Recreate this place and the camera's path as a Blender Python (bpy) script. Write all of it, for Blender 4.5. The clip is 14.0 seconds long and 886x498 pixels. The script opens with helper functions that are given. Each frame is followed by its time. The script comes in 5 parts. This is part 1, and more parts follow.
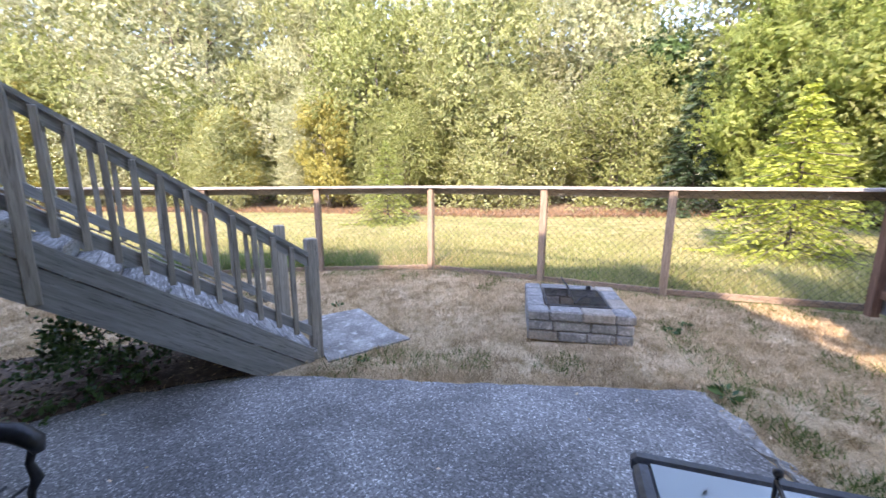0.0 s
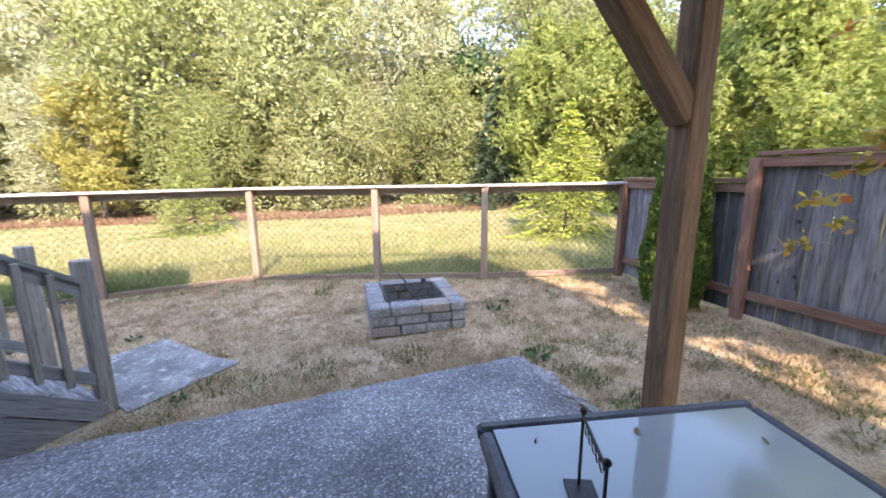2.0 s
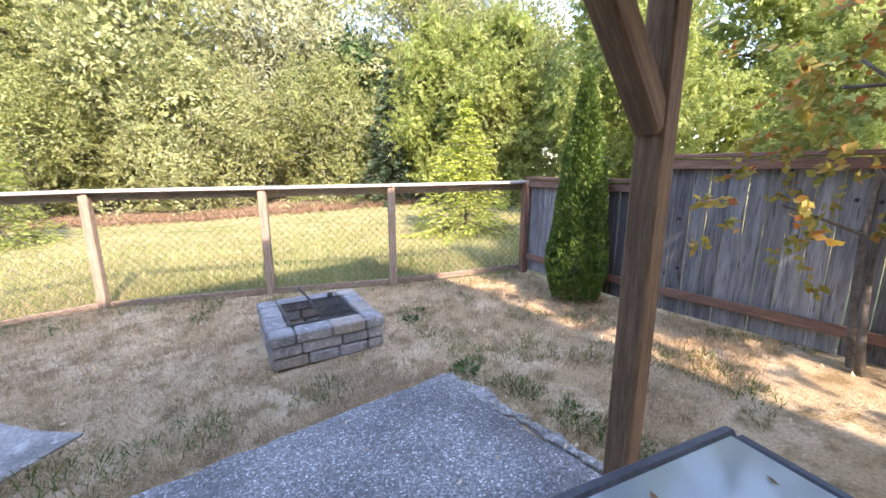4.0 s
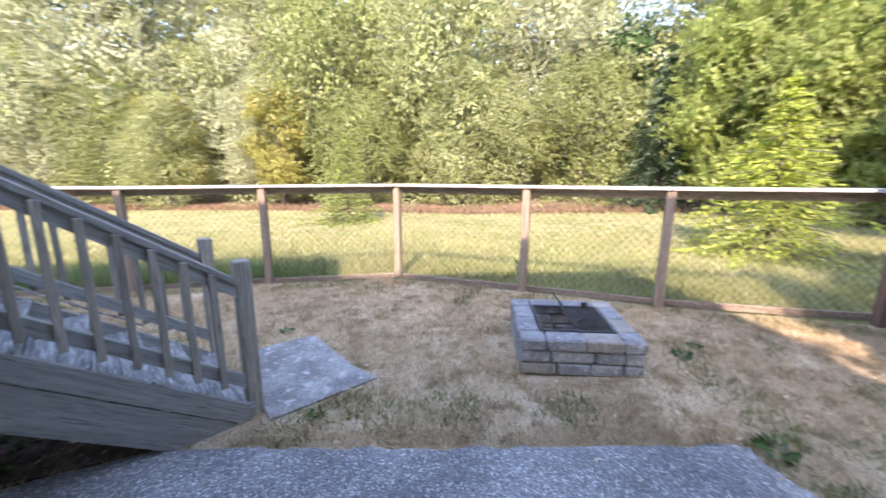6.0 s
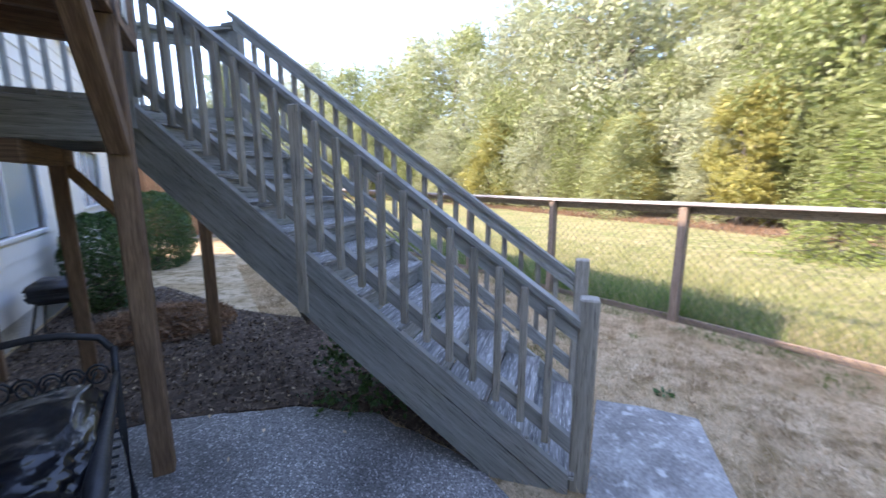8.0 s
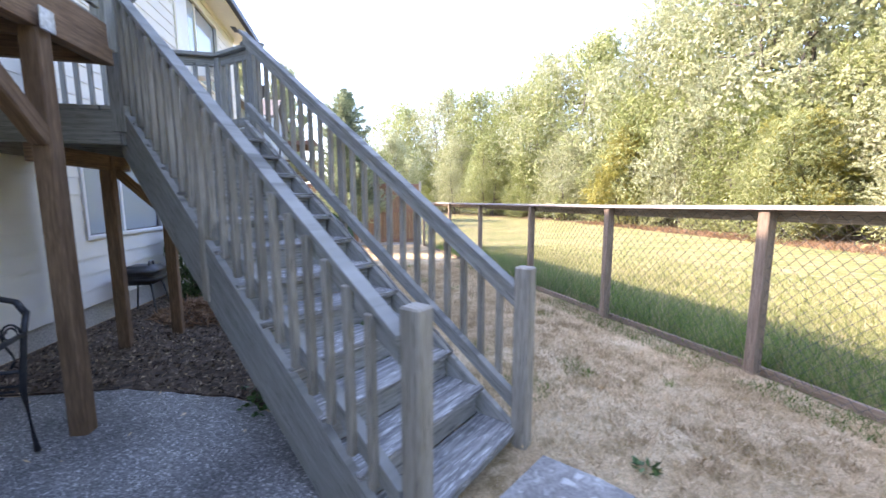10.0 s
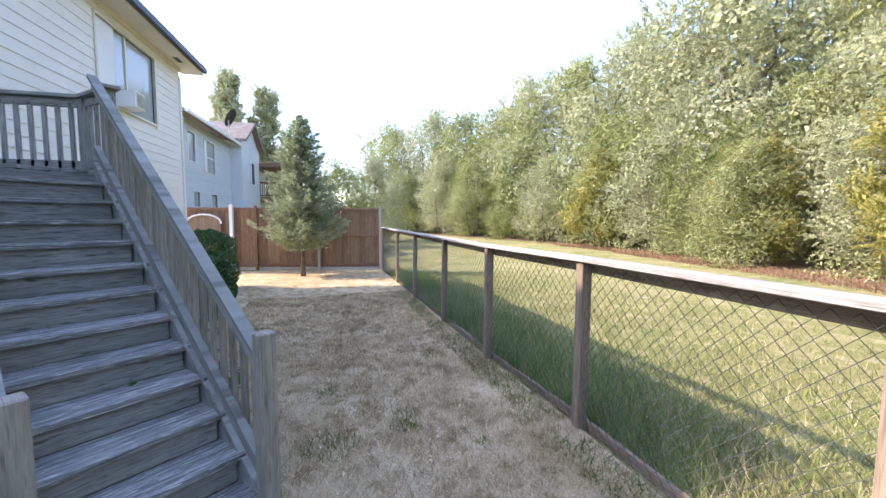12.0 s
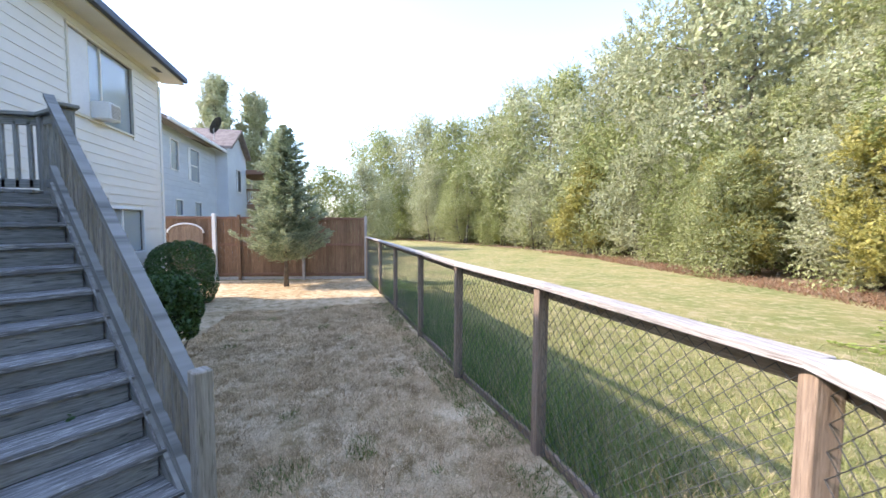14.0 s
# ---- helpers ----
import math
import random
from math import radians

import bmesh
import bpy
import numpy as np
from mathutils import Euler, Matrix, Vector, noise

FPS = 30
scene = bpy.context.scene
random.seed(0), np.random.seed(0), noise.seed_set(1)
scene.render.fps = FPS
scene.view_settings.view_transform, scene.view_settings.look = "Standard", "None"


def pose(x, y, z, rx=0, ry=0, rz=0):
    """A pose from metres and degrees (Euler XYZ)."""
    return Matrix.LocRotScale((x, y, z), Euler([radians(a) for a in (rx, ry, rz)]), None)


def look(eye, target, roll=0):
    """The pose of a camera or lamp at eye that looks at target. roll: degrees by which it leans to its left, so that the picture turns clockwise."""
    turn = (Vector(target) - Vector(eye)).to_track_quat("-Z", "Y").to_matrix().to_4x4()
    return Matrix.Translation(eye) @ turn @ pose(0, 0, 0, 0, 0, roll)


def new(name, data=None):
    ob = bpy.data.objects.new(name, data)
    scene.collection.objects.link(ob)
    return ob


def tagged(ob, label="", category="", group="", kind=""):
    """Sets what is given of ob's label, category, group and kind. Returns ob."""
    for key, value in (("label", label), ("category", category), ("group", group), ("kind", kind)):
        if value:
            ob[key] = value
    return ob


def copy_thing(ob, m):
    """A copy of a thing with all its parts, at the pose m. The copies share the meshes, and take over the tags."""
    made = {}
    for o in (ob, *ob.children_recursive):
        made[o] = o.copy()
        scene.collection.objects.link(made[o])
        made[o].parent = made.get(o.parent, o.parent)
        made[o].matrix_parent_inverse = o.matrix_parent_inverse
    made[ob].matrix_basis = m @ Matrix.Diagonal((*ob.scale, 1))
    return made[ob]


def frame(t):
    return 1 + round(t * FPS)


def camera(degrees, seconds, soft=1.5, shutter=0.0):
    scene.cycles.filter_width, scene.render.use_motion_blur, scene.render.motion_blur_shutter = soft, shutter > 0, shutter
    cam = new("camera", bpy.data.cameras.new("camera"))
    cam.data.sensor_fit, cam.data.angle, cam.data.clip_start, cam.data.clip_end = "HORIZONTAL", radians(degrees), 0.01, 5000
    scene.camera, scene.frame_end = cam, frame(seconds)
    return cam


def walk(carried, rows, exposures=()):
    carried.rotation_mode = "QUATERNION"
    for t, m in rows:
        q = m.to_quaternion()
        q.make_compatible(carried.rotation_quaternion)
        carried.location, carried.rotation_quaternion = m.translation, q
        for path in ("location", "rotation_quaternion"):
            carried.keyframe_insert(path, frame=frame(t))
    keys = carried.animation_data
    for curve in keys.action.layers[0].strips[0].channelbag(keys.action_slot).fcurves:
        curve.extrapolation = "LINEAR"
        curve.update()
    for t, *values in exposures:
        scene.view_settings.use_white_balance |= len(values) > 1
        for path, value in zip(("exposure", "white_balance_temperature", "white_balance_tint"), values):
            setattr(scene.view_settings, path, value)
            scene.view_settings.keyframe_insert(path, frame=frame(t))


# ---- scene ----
cam = camera(97.9, 14.0, shutter=0.4)
PATH = [
    (0, (0.557, -0.545, 1.52), (0.449, 1.417, 1.147), 0.2),
    (0.5, (0.577, -0.546, 1.523), (0.656, 1.417, 1.148), -0.0),
    (1, (0.568, -0.539, 1.525), (0.875, 1.401, 1.149), -0.1),
    (1.5, (0.559, -0.527, 1.521), (1.083, 1.366, 1.144), -0.2),
    (2, (0.546, -0.52, 1.52), (1.266, 1.308, 1.143), -0.4),
    (2.5, (0.552, -0.505, 1.527), (1.428, 1.252, 1.147), -0.6),
    (2.7, (0.547, -0.479, 1.539), (1.489, 1.243, 1.154), -0.5),
    (4.8, (0.503, 0.023, 1.59), (1.736, 1.543, 1.178), -0.1),
    (5, (0.492, 0.018, 1.592), (1.501, 1.695, 1.181), -0.1),
    (5.5, (0.483, 0.056, 1.57), (0.973, 1.952, 1.167), 0.3),
    (6, (0.448, 0.175, 1.567), (0.527, 2.132, 1.162), 0.3),
    (6.5, (0.373, 0.337, 1.598), (0.037, 2.266, 1.191), 0.6),
    (7, (0.402, 0.555, 1.582), (-0.48, 2.305, 1.181), 0.5),
    (7.5, (0.459, 0.768, 1.565), (-0.964, 2.127, 1.207), 0.1),
    (8, (0.453, 0.992, 1.571), (-1.223, 2.027, 1.223), 0.2),
    (8.2, (0.478, 1.11, 1.56), (-1.286, 1.992, 1.226), 0.2),
    (10.3, (0.743, 2.716, 1.384), (-1.199, 3.128, 1.139), 0.0),
    (10.5, (0.834, 2.954, 1.445), (-1.109, 3.377, 1.228), -0.0),
    (11, (0.984, 3.383, 1.603), (-0.961, 3.816, 1.433), 0.1),
    (11.5, (0.924, 3.649, 1.64), (-1.02, 4.09, 1.481), 0.3),
    (12, (0.895, 3.787, 1.642), (-1.048, 4.236, 1.484), 0.3),
    (12.5, (0.85, 3.922, 1.692), (-1.092, 4.37, 1.532), 0.4),
    (13, (0.832, 4.008, 1.756), (-1.118, 4.423, 1.597), 0.4),
    (13.5, (0.877, 4.038, 1.781), (-1.073, 4.457, 1.634), 0.5),
    (14, (0.934, 4.063, 1.804), (-1.001, 4.551, 1.674), 0.4),
]
walk(cam, [(t, look(eye, target, roll)) for t, eye, target, roll in PATH], exposures=[(0.0, 3.0, 7450, 26), (5.0, 3.05, 7350, 25), (6.0, 2.97, 7250, 25), (8.0, 2.88, 6900, 24), (10.5, 3.15, 7350, 26), (11.2, 2.78, 7250, 25), (12.0, 2.52, 7000, 21), (14.0, 2.4, 6850, 19)])

# ---- world and sun ----
SUN_TO = Vector((-0.15, -0.77, 0.635)).normalized()
world = bpy.data.worlds.new("sky")
scene.world = world
world.use_nodes = True
wn = world.node_tree
sky = wn.nodes.new("ShaderNodeTexSky")
sky.sky_type = 'NISHITA'
sky.sun_disc = False
sky.sun_elevation = math.asin(SUN_TO.z)
sky.sun_rotation = math.atan2(SUN_TO.x, SUN_TO.y)
sky.dust_density = 0.6
sky.air_density = 1.0
sky.ozone_density = 2.5
wn.links.new(sky.outputs[0], wn.nodes["Background"].inputs[0])
wn.nodes["Background"].inputs[1].default_value = 0.15
sun = new("sun", bpy.data.lights.new("sun", 'SUN'))
sun.data.energy, sun.data.angle, sun.data.color = 1.62, radians(0.6), (1.0, 0.93, 0.82)
sun.matrix_world = look(SUN_TO * 60, (0, 0, 0))


# ---- materials ----
def mat(name, c1, c2, scale=6.0, rough=0.8, bump=0.2, fine=60.0, c3=None, space="Object", stretch=(1, 1, 1), metal=0.0, spec=0.3, rand=0.0, vary=(0.72, 1.22)):
    """Two scales of variation, blended by noise; rand shifts the value from piece to piece."""
    m = bpy.data.materials.new(name)
    m.use_nodes = True
    nt = m.node_tree
    b = nt.nodes["Principled BSDF"]
    tc = nt.nodes.new("ShaderNodeTexCoord")
    mp = nt.nodes.new("ShaderNodeMapping")
    mp.inputs["Scale"].default_value = stretch
    nt.links.new(tc.outputs[space], mp.inputs[0])
    info = nt.nodes.new("ShaderNodeObjectInfo")
    sh = nt.nodes.new("ShaderNodeVectorMath")
    sh.operation = 'ADD'
    mul = nt.nodes.new("ShaderNodeMath")
    mul.operation = 'MULTIPLY'
    mul.inputs[1].default_value = 37.0
    nt.links.new(info.outputs["Random"], mul.inputs[0])
    nt.links.new(mp.outputs[0], sh.inputs[0])
    nt.links.new(mul.outputs[0], sh.inputs[1])

    def nz(sc, det, lo, hi):
        n = nt.nodes.new("ShaderNodeTexNoise")
        n.inputs["Scale"].default_value, n.inputs["Detail"].default_value = sc, det
        nt.links.new(sh.outputs[0], n.inputs["Vector"])
        r = nt.nodes.new("ShaderNodeMapRange")
        r.inputs[1].default_value, r.inputs[2].default_value = lo, hi
        nt.links.new(n.outputs[0], r.inputs[0])
        return n, r
    n1, r1 = nz(scale, 5, 0.35, 0.65)
    n2, r2 = nz(fine, 4, 0.3, 0.7)
    mx = nt.nodes.new("ShaderNodeMix")
    mx.data_type = 'RGBA'
    mx.inputs[6].default_value, mx.inputs[7].default_value = (*c1, 1), (*c2, 1)
    nt.links.new(r1.outputs[0], mx.inputs[0])
    mx2 = nt.nodes.new("ShaderNodeMix")
    mx2.data_type, mx2.blend_type = 'RGBA', 'MULTIPLY'
    mx2.inputs[0].default_value = 1.0
    mv = nt.nodes.new("ShaderNodeMapRange")
    mv.inputs[3].default_value, mv.inputs[4].default_value = vary
    nt.links.new(r2.outputs[0], mv.inputs[0])
    nt.links.new(mx.outputs[2], mx2.inputs[6])
    nt.links.new(mv.outputs[0], mx2.inputs[7])
    out = mx2.outputs[2]
    if c3:
        n3, r3 = nz(scale * 2.7, 6, 0.56, 0.68)
        mx3 = nt.nodes.new("ShaderNodeMix")
        mx3.data_type = 'RGBA'
        mx3.inputs[7].default_value = (*c3, 1)
        nt.links.new(out, mx3.inputs[6])
        nt.links.new(r3.outputs[0], mx3.inputs[0])
        out = mx3.outputs[2]
    if rand:
        hv = nt.nodes.new("ShaderNodeHueSaturation")
        rr = nt.nodes.new("ShaderNodeMapRange")
        rr.inputs[3].default_value, rr.inputs[4].default_value = 1 - rand, 1 + rand
        nt.links.new(info.outputs["Random"], rr.inputs[0])
        nt.links.new(rr.outputs[0], hv.inputs["Value"])
        nt.links.new(out, hv.inputs["Color"])
        out = hv.outputs[0]
    nt.links.new(out, b.inputs["Base Color"])
    b.inputs["Roughness"].default_value, b.inputs["Metallic"].default_value = rough, metal
    b.inputs["Specular IOR Level"].default_value = spec
    if bump:
        bp = nt.nodes.new("ShaderNodeBump")
        bp.inputs["Strength"].default_value, bp.inputs["Distance"].default_value = bump, 0.01
        nt.links.new(n2.outputs[0], bp.inputs["Height"])
        nt.links.new(bp.outputs[0], b.inputs["Normal"])
    return m


def leaf_mat(name, c1, c2, rough=0.5, trans=0.35, c3=None):
    """Leaf: colour differs from leaf to leaf, and some light shines through."""
    m = bpy.data.materials.new(name)
    m.use_nodes = True
    nt = m.node_tree
    b = nt.nodes["Principled BSDF"]
    geo = nt.nodes.new("ShaderNodeNewGeometry")
    ramp = nt.nodes.new("ShaderNodeValToRGB")
    ramp.color_ramp.elements[0].color, ramp.color_ramp.elements[1].color = (*c1, 1), (*c2, 1)
    if c3:
        e = ramp.color_ramp.elements.new(0.78)
        e.color = (*c2, 1)
        ramp.color_ramp.elements[-1].color = (*c3, 1)
    nt.links.new(geo.outputs["Random Per Island"], ramp.inputs[0])
    tc = nt.nodes.new("ShaderNodeTexCoord")
    nz = nt.nodes.new("ShaderNodeTexNoise")
    nz.inputs["Scale"].default_value = 0.7
    nt.links.new(tc.outputs["Object"], nz.inputs["Vector"])
    hv = nt.nodes.new("ShaderNodeHueSaturation")
    mr = nt.nodes.new("ShaderNodeMapRange")
    mr.inputs[1].default_value, mr.inputs[2].default_value = 0.3, 0.7
    mr.inputs[3].default_value, mr.inputs[4].default_value = 0.8, 1.22
    nt.links.new(nz.outputs[0], mr.inputs[0])
    nt.links.new(mr.outputs[0], hv.inputs["Value"])
    nt.links.new(ramp.outputs[0], hv.inputs["Color"])
    nt.links.new(hv.outputs[0], b.inputs["Base Color"])
    b.inputs["Roughness"].default_value = rough
    b.inputs["Specular IOR Level"].default_value = 0.4
    tr = nt.nodes.new("ShaderNodeBsdfTranslucent")
    nt.links.new(hv.outputs[0], tr.inputs[0])
    ms = nt.nodes.new("ShaderNodeMixShader")
    ms.inputs[0].default_value = trans
    nt.links.new(b.outputs[0], ms.inputs[1])
    nt.links.new(tr.outputs[0], ms.inputs[2])
    nt.links.new(ms.outputs[0], nt.nodes["Material Output"].inputs[0])
    return m


def glass_mat(name, tint, rough=0.02, mix=0.5):
    m = bpy.data.materials.new(name)
    m.use_nodes = True
    b = m.node_tree.nodes["Principled BSDF"]
    b.inputs["Base Color"].default_value = (*tint, 1)
    b.inputs["Roughness"].default_value = rough
    b.inputs["Transmission Weight"].default_value = mix
    b.inputs["IOR"].default_value = 1.5
    b.inputs["Specular IOR Level"].default_value = 0.9
    return m


GR = (1.3, 22, 1)
M_grey = mat("weathered_grey_wood", (0.25, 0.25, 0.225), (0.35, 0.345, 0.315), 2.0, 0.85, 0.35, 9, c3=(0.15, 0.147, 0.13), space="UV", stretch=GR, rand=0.13, vary=(0.84, 1.12))
M_baluster = mat("weathered_tan_grey_wood", (0.26, 0.235, 0.19), (0.37, 0.335, 0.275), 2.0, 0.85, 0.35, 9, c3=(0.16, 0.14, 0.11), space="UV", stretch=GR, rand=0.16, vary=(0.82, 1.14))
M_tread = mat("worn_step_wood", (0.15, 0.148, 0.142), (0.35, 0.345, 0.33), 2.5, 0.85, 0.6, 9, c3=(0.70, 0.695, 0.67), space="UV", stretch=GR, rand=0.12)
M_riser = mat("stair_riser_wood", (0.26, 0.26, 0.24), (0.36, 0.355, 0.33), 2.0, 0.85, 0.4, 9, c3=(0.12, 0.12, 0.11), space="UV", stretch=(1.3, 12, 1), rand=0.12, vary=(0.75, 1.15))
M_brown = mat("brown_post_wood", (0.175, 0.105, 0.063), (0.265, 0.165, 0.10), 2.0, 0.8, 0.3, 8, c3=(0.15, 0.09, 0.055), space="UV", stretch=GR, rand=0.1)
M_fence = mat("fence_post_wood", (0.26, 0.19, 0.14), (0.37, 0.28, 0.21), 2.2, 0.85, 0.3, 8, c3=(0.19, 0.14, 0.10), space="UV", stretch=GR, rand=0.12)
M_rail = mat("tan_fence_rail_wood", (0.37, 0.28, 0.195), (0.50, 0.395, 0.285), 2.2, 0.85, 0.3, 8, c3=(0.27, 0.19, 0.13), space="UV", stretch=GR, rand=0.12)
M_cap = mat("silvered_fence_cap_wood", (0.33, 0.31, 0.29), (0.50, 0.47, 0.44), 2.2, 0.85, 0.3, 8, c3=(0.24, 0.21, 0.19), space="UV", stretch=GR, rand=0.15)
M_plank = mat("grey_fence_plank", (0.15, 0.147, 0.148), (0.25, 0.243, 0.24), 1.6, 0.9, 0.35, 6, c3=(0.085, 0.078, 0.075), space="UV", stretch=(1.0, 12, 1), rand=0.42)
M_red = mat("reddish_fence_rail", (0.19, 0.105, 0.075), (0.27, 0.155, 0.11), 2.0, 0.85, 0.3, 8, space="UV", stretch=GR, rand=0.1)
M_cedar = mat("cedar_fence_plank", (0.17, 0.10, 0.06), (0.29, 0.18, 0.11), 2.0, 0.85, 0.3, 7, c3=(0.15, 0.09, 0.06), space="UV", stretch=GR, rand=0.2)
M_siding = mat("white_lap_siding", (0.79, 0.765, 0.71), (0.82, 0.795, 0.74), 0.7, 0.6, 0.03, 3, rand=0.02, vary=(0.98, 1.02))
M_sidegrey = mat("blue_grey_lap_siding", (0.52, 0.56, 0.60), (0.57, 0.61, 0.65), 0.7, 0.6, 0.03, 3, rand=0.02, vary=(0.97, 1.02))
M_trim = mat("cream_trim_paint", (0.70, 0.66, 0.56), (0.77, 0.73, 0.63), 1.5, 0.5, 0.05, 40, vary=(0.95, 1.03))
M_white = mat("white_vinyl", (0.76, 0.76, 0.75), (0.82, 0.82, 0.81), 2, 0.4, 0.03, 40, vary=(0.95, 1.03))
M_fascia = mat("dark_gutter_paint", (0.04, 0.045, 0.06), (0.06, 0.065, 0.085), 2, 0.45, 0.05, 40)
M_shingle = mat("brown_roof_shingle", (0.16, 0.13, 0.115), (0.24, 0.20, 0.18), 3, 0.9, 0.5, 40)
M_found = mat("foundation_concrete", (0.42, 0.40, 0.37), (0.52, 0.50, 0.47), 2, 0.9, 0.3, 50)
M_black = mat("black_iron", (0.016, 0.017, 0.02), (0.03, 0.031, 0.035), 8, 0.45, 0.2, 60, spec=0.5)
M_bag = mat("black_plastic_bag", (0.008, 0.009, 0.012), (0.014, 0.015, 0.018), 6, 0.22, 0.5, 14, spec=0.6)
M_frame = mat("slate_table_metal", (0.045, 0.05, 0.062), (0.075, 0.082, 0.098), 7, 0.45, 0.1, 60, spec=0.5)
M_wire = mat("dark_coated_wire", (0.05, 0.05, 0.047), (0.09, 0.088, 0.082), 9, 0.5, 0.0, 60, spec=0.4)
M_steel = mat("dull_grate_steel", (0.07, 0.07, 0.072), (0.13, 0.13, 0.132), 9, 0.55, 0.2, 60, metal=0.8)
M_galv = mat("galvanised_bracket", (0.5, 0.5, 0.5), (0.62, 0.62, 0.62), 9, 0.4, 0.1, 60, metal=0.8)
M_char = mat("fire_pit_ash", (0.012, 0.012, 0.012), (0.05, 0.048, 0.045), 12, 0.95, 0.5, 60)
M_stone = mat("grey_wall_stone", (0.20, 0.198, 0.195), (0.30, 0.295, 0.285), 9, 0.9, 0.7, 55, c3=(0.40, 0.39, 0.38), rand=0.16)
M_stone_tan = mat("tan_wall_stone", (0.29, 0.255, 0.215), (0.38, 0.34, 0.29), 9, 0.9, 0.7, 55, rand=0.12)
M_slab = mat("pale_cast_slab", (0.21, 0.20, 0.185), (0.34, 0.33, 0.305), 5, 0.9, 0.6, 45, c3=(0.46, 0.45, 0.42))
M_border = mat("chipped_patio_edge", (0.15, 0.147, 0.14), (0.36, 0.35, 0.33), 16, 0.9, 0.9, 70, c3=(0.52, 0.51, 0.49))
M_bark = mat("tree_bark", (0.10, 0.085, 0.07), (0.19, 0.165, 0.14), 7, 0.95, 0.8, 30)
M_mulch = mat("bark_mulch", (0.06, 0.042, 0.032), (0.15, 0.108, 0.08), 9, 0.95, 1.0, 55, c3=(0.27, 0.205, 0.155))
M_chip = leaf_mat("mulch_chips", (0.035, 0.024, 0.018), (0.19, 0.135, 0.095), 0.9, 0.0, (0.42, 0.34, 0.26))
M_glass = glass_mat("window_glass", (0.55, 0.62, 0.66), 0.01, 0.35)
# near-black colour that stands in for the unlit rooms behind the windows
M_room_dark = mat("painted_room_dark", (0.05, 0.05, 0.055), (0.07, 0.07, 0.075), 2, 0.9, 0, 20)
M_blind = mat("window_blind", (0.42, 0.42, 0.40), (0.5, 0.5, 0.48), 3, 0.6, 0, 40)
M_table_glass = glass_mat("dusty_table_glass", (0.42, 0.48, 0.47), 0.07, 0.3)
L_willow = leaf_mat("willow_leaf", (0.22, 0.25, 0.085), (0.36, 0.38, 0.165), 0.55, 0.3, (0.48, 0.49, 0.31))
L_willow2 = leaf_mat("pale_willow_leaf", (0.28, 0.30, 0.14), (0.43, 0.44, 0.26), 0.5, 0.3, (0.50, 0.50, 0.37))
L_olive = leaf_mat("olive_willow_leaf", (0.17, 0.20, 0.06), (0.29, 0.32, 0.11), 0.55, 0.3, (0.40, 0.41, 0.22))
L_green = leaf_mat("fresh_green_leaf", (0.22, 0.28, 0.065), (0.42, 0.47, 0.16), 0.5, 0.55)
L_yellow = leaf_mat("yellowing_leaf", (0.24, 0.235, 0.06), (0.47, 0.42, 0.13), 0.45, 0.4)
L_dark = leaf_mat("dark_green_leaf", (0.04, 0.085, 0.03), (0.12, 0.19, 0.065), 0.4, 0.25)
L_lime = leaf_mat("lime_needles", (0.25, 0.32, 0.045), (0.52, 0.57, 0.12), 0.5, 0.35)
L_fir = leaf_mat("dark_fir_needles", (0.03, 0.06, 0.028), (0.085, 0.13, 0.06), 0.5, 0.2)
L_blue = leaf_mat("blue_green_needles", (0.17, 0.22, 0.13), (0.46, 0.50, 0.31), 0.5, 0.3)
L_cypress = leaf_mat("cypress_scale_leaf", (0.06, 0.12, 0.02), (0.15, 0.23, 0.045), 0.5, 0.3)
L_hedge = leaf_mat("hedge_leaf", (0.03, 0.075, 0.022), (0.085, 0.16, 0.045), 0.35, 0.25)
L_maple = leaf_mat("turning_maple_leaf", (0.20, 0.22, 0.04), (0.42, 0.30, 0.06), 0.5, 0.4, (0.5, 0.14, 0.04))
L_straw = leaf_mat("dry_grass_blade", (0.38, 0.27, 0.145), (0.80, 0.62, 0.41), 0.8, 0.2)
L_tuft = leaf_mat("dead_tuft_blade", (0.26, 0.18, 0.10), (0.50, 0.37, 0.22), 0.8, 0.2)
L_lawn = leaf_mat("green_grass_blade", (0.05, 0.10, 0.02), (0.16, 0.22, 0.05), 0.6, 0.35)
L_tall = leaf_mat("tall_grass_blade", (0.07, 0.17, 0.03), (0.21, 0.32, 0.085), 0.6, 0.4, (0.56, 0.47, 0.28))
L_field = leaf_mat("field_grass_blade", (0.19, 0.225, 0.07), (0.39, 0.38, 0.16), 0.6, 0.35, (0.60, 0.51, 0.32))
L_brush = leaf_mat("dry_brush_leaf", (0.16, 0.085, 0.045), (0.36, 0.22, 0.13), 0.8, 0.25)


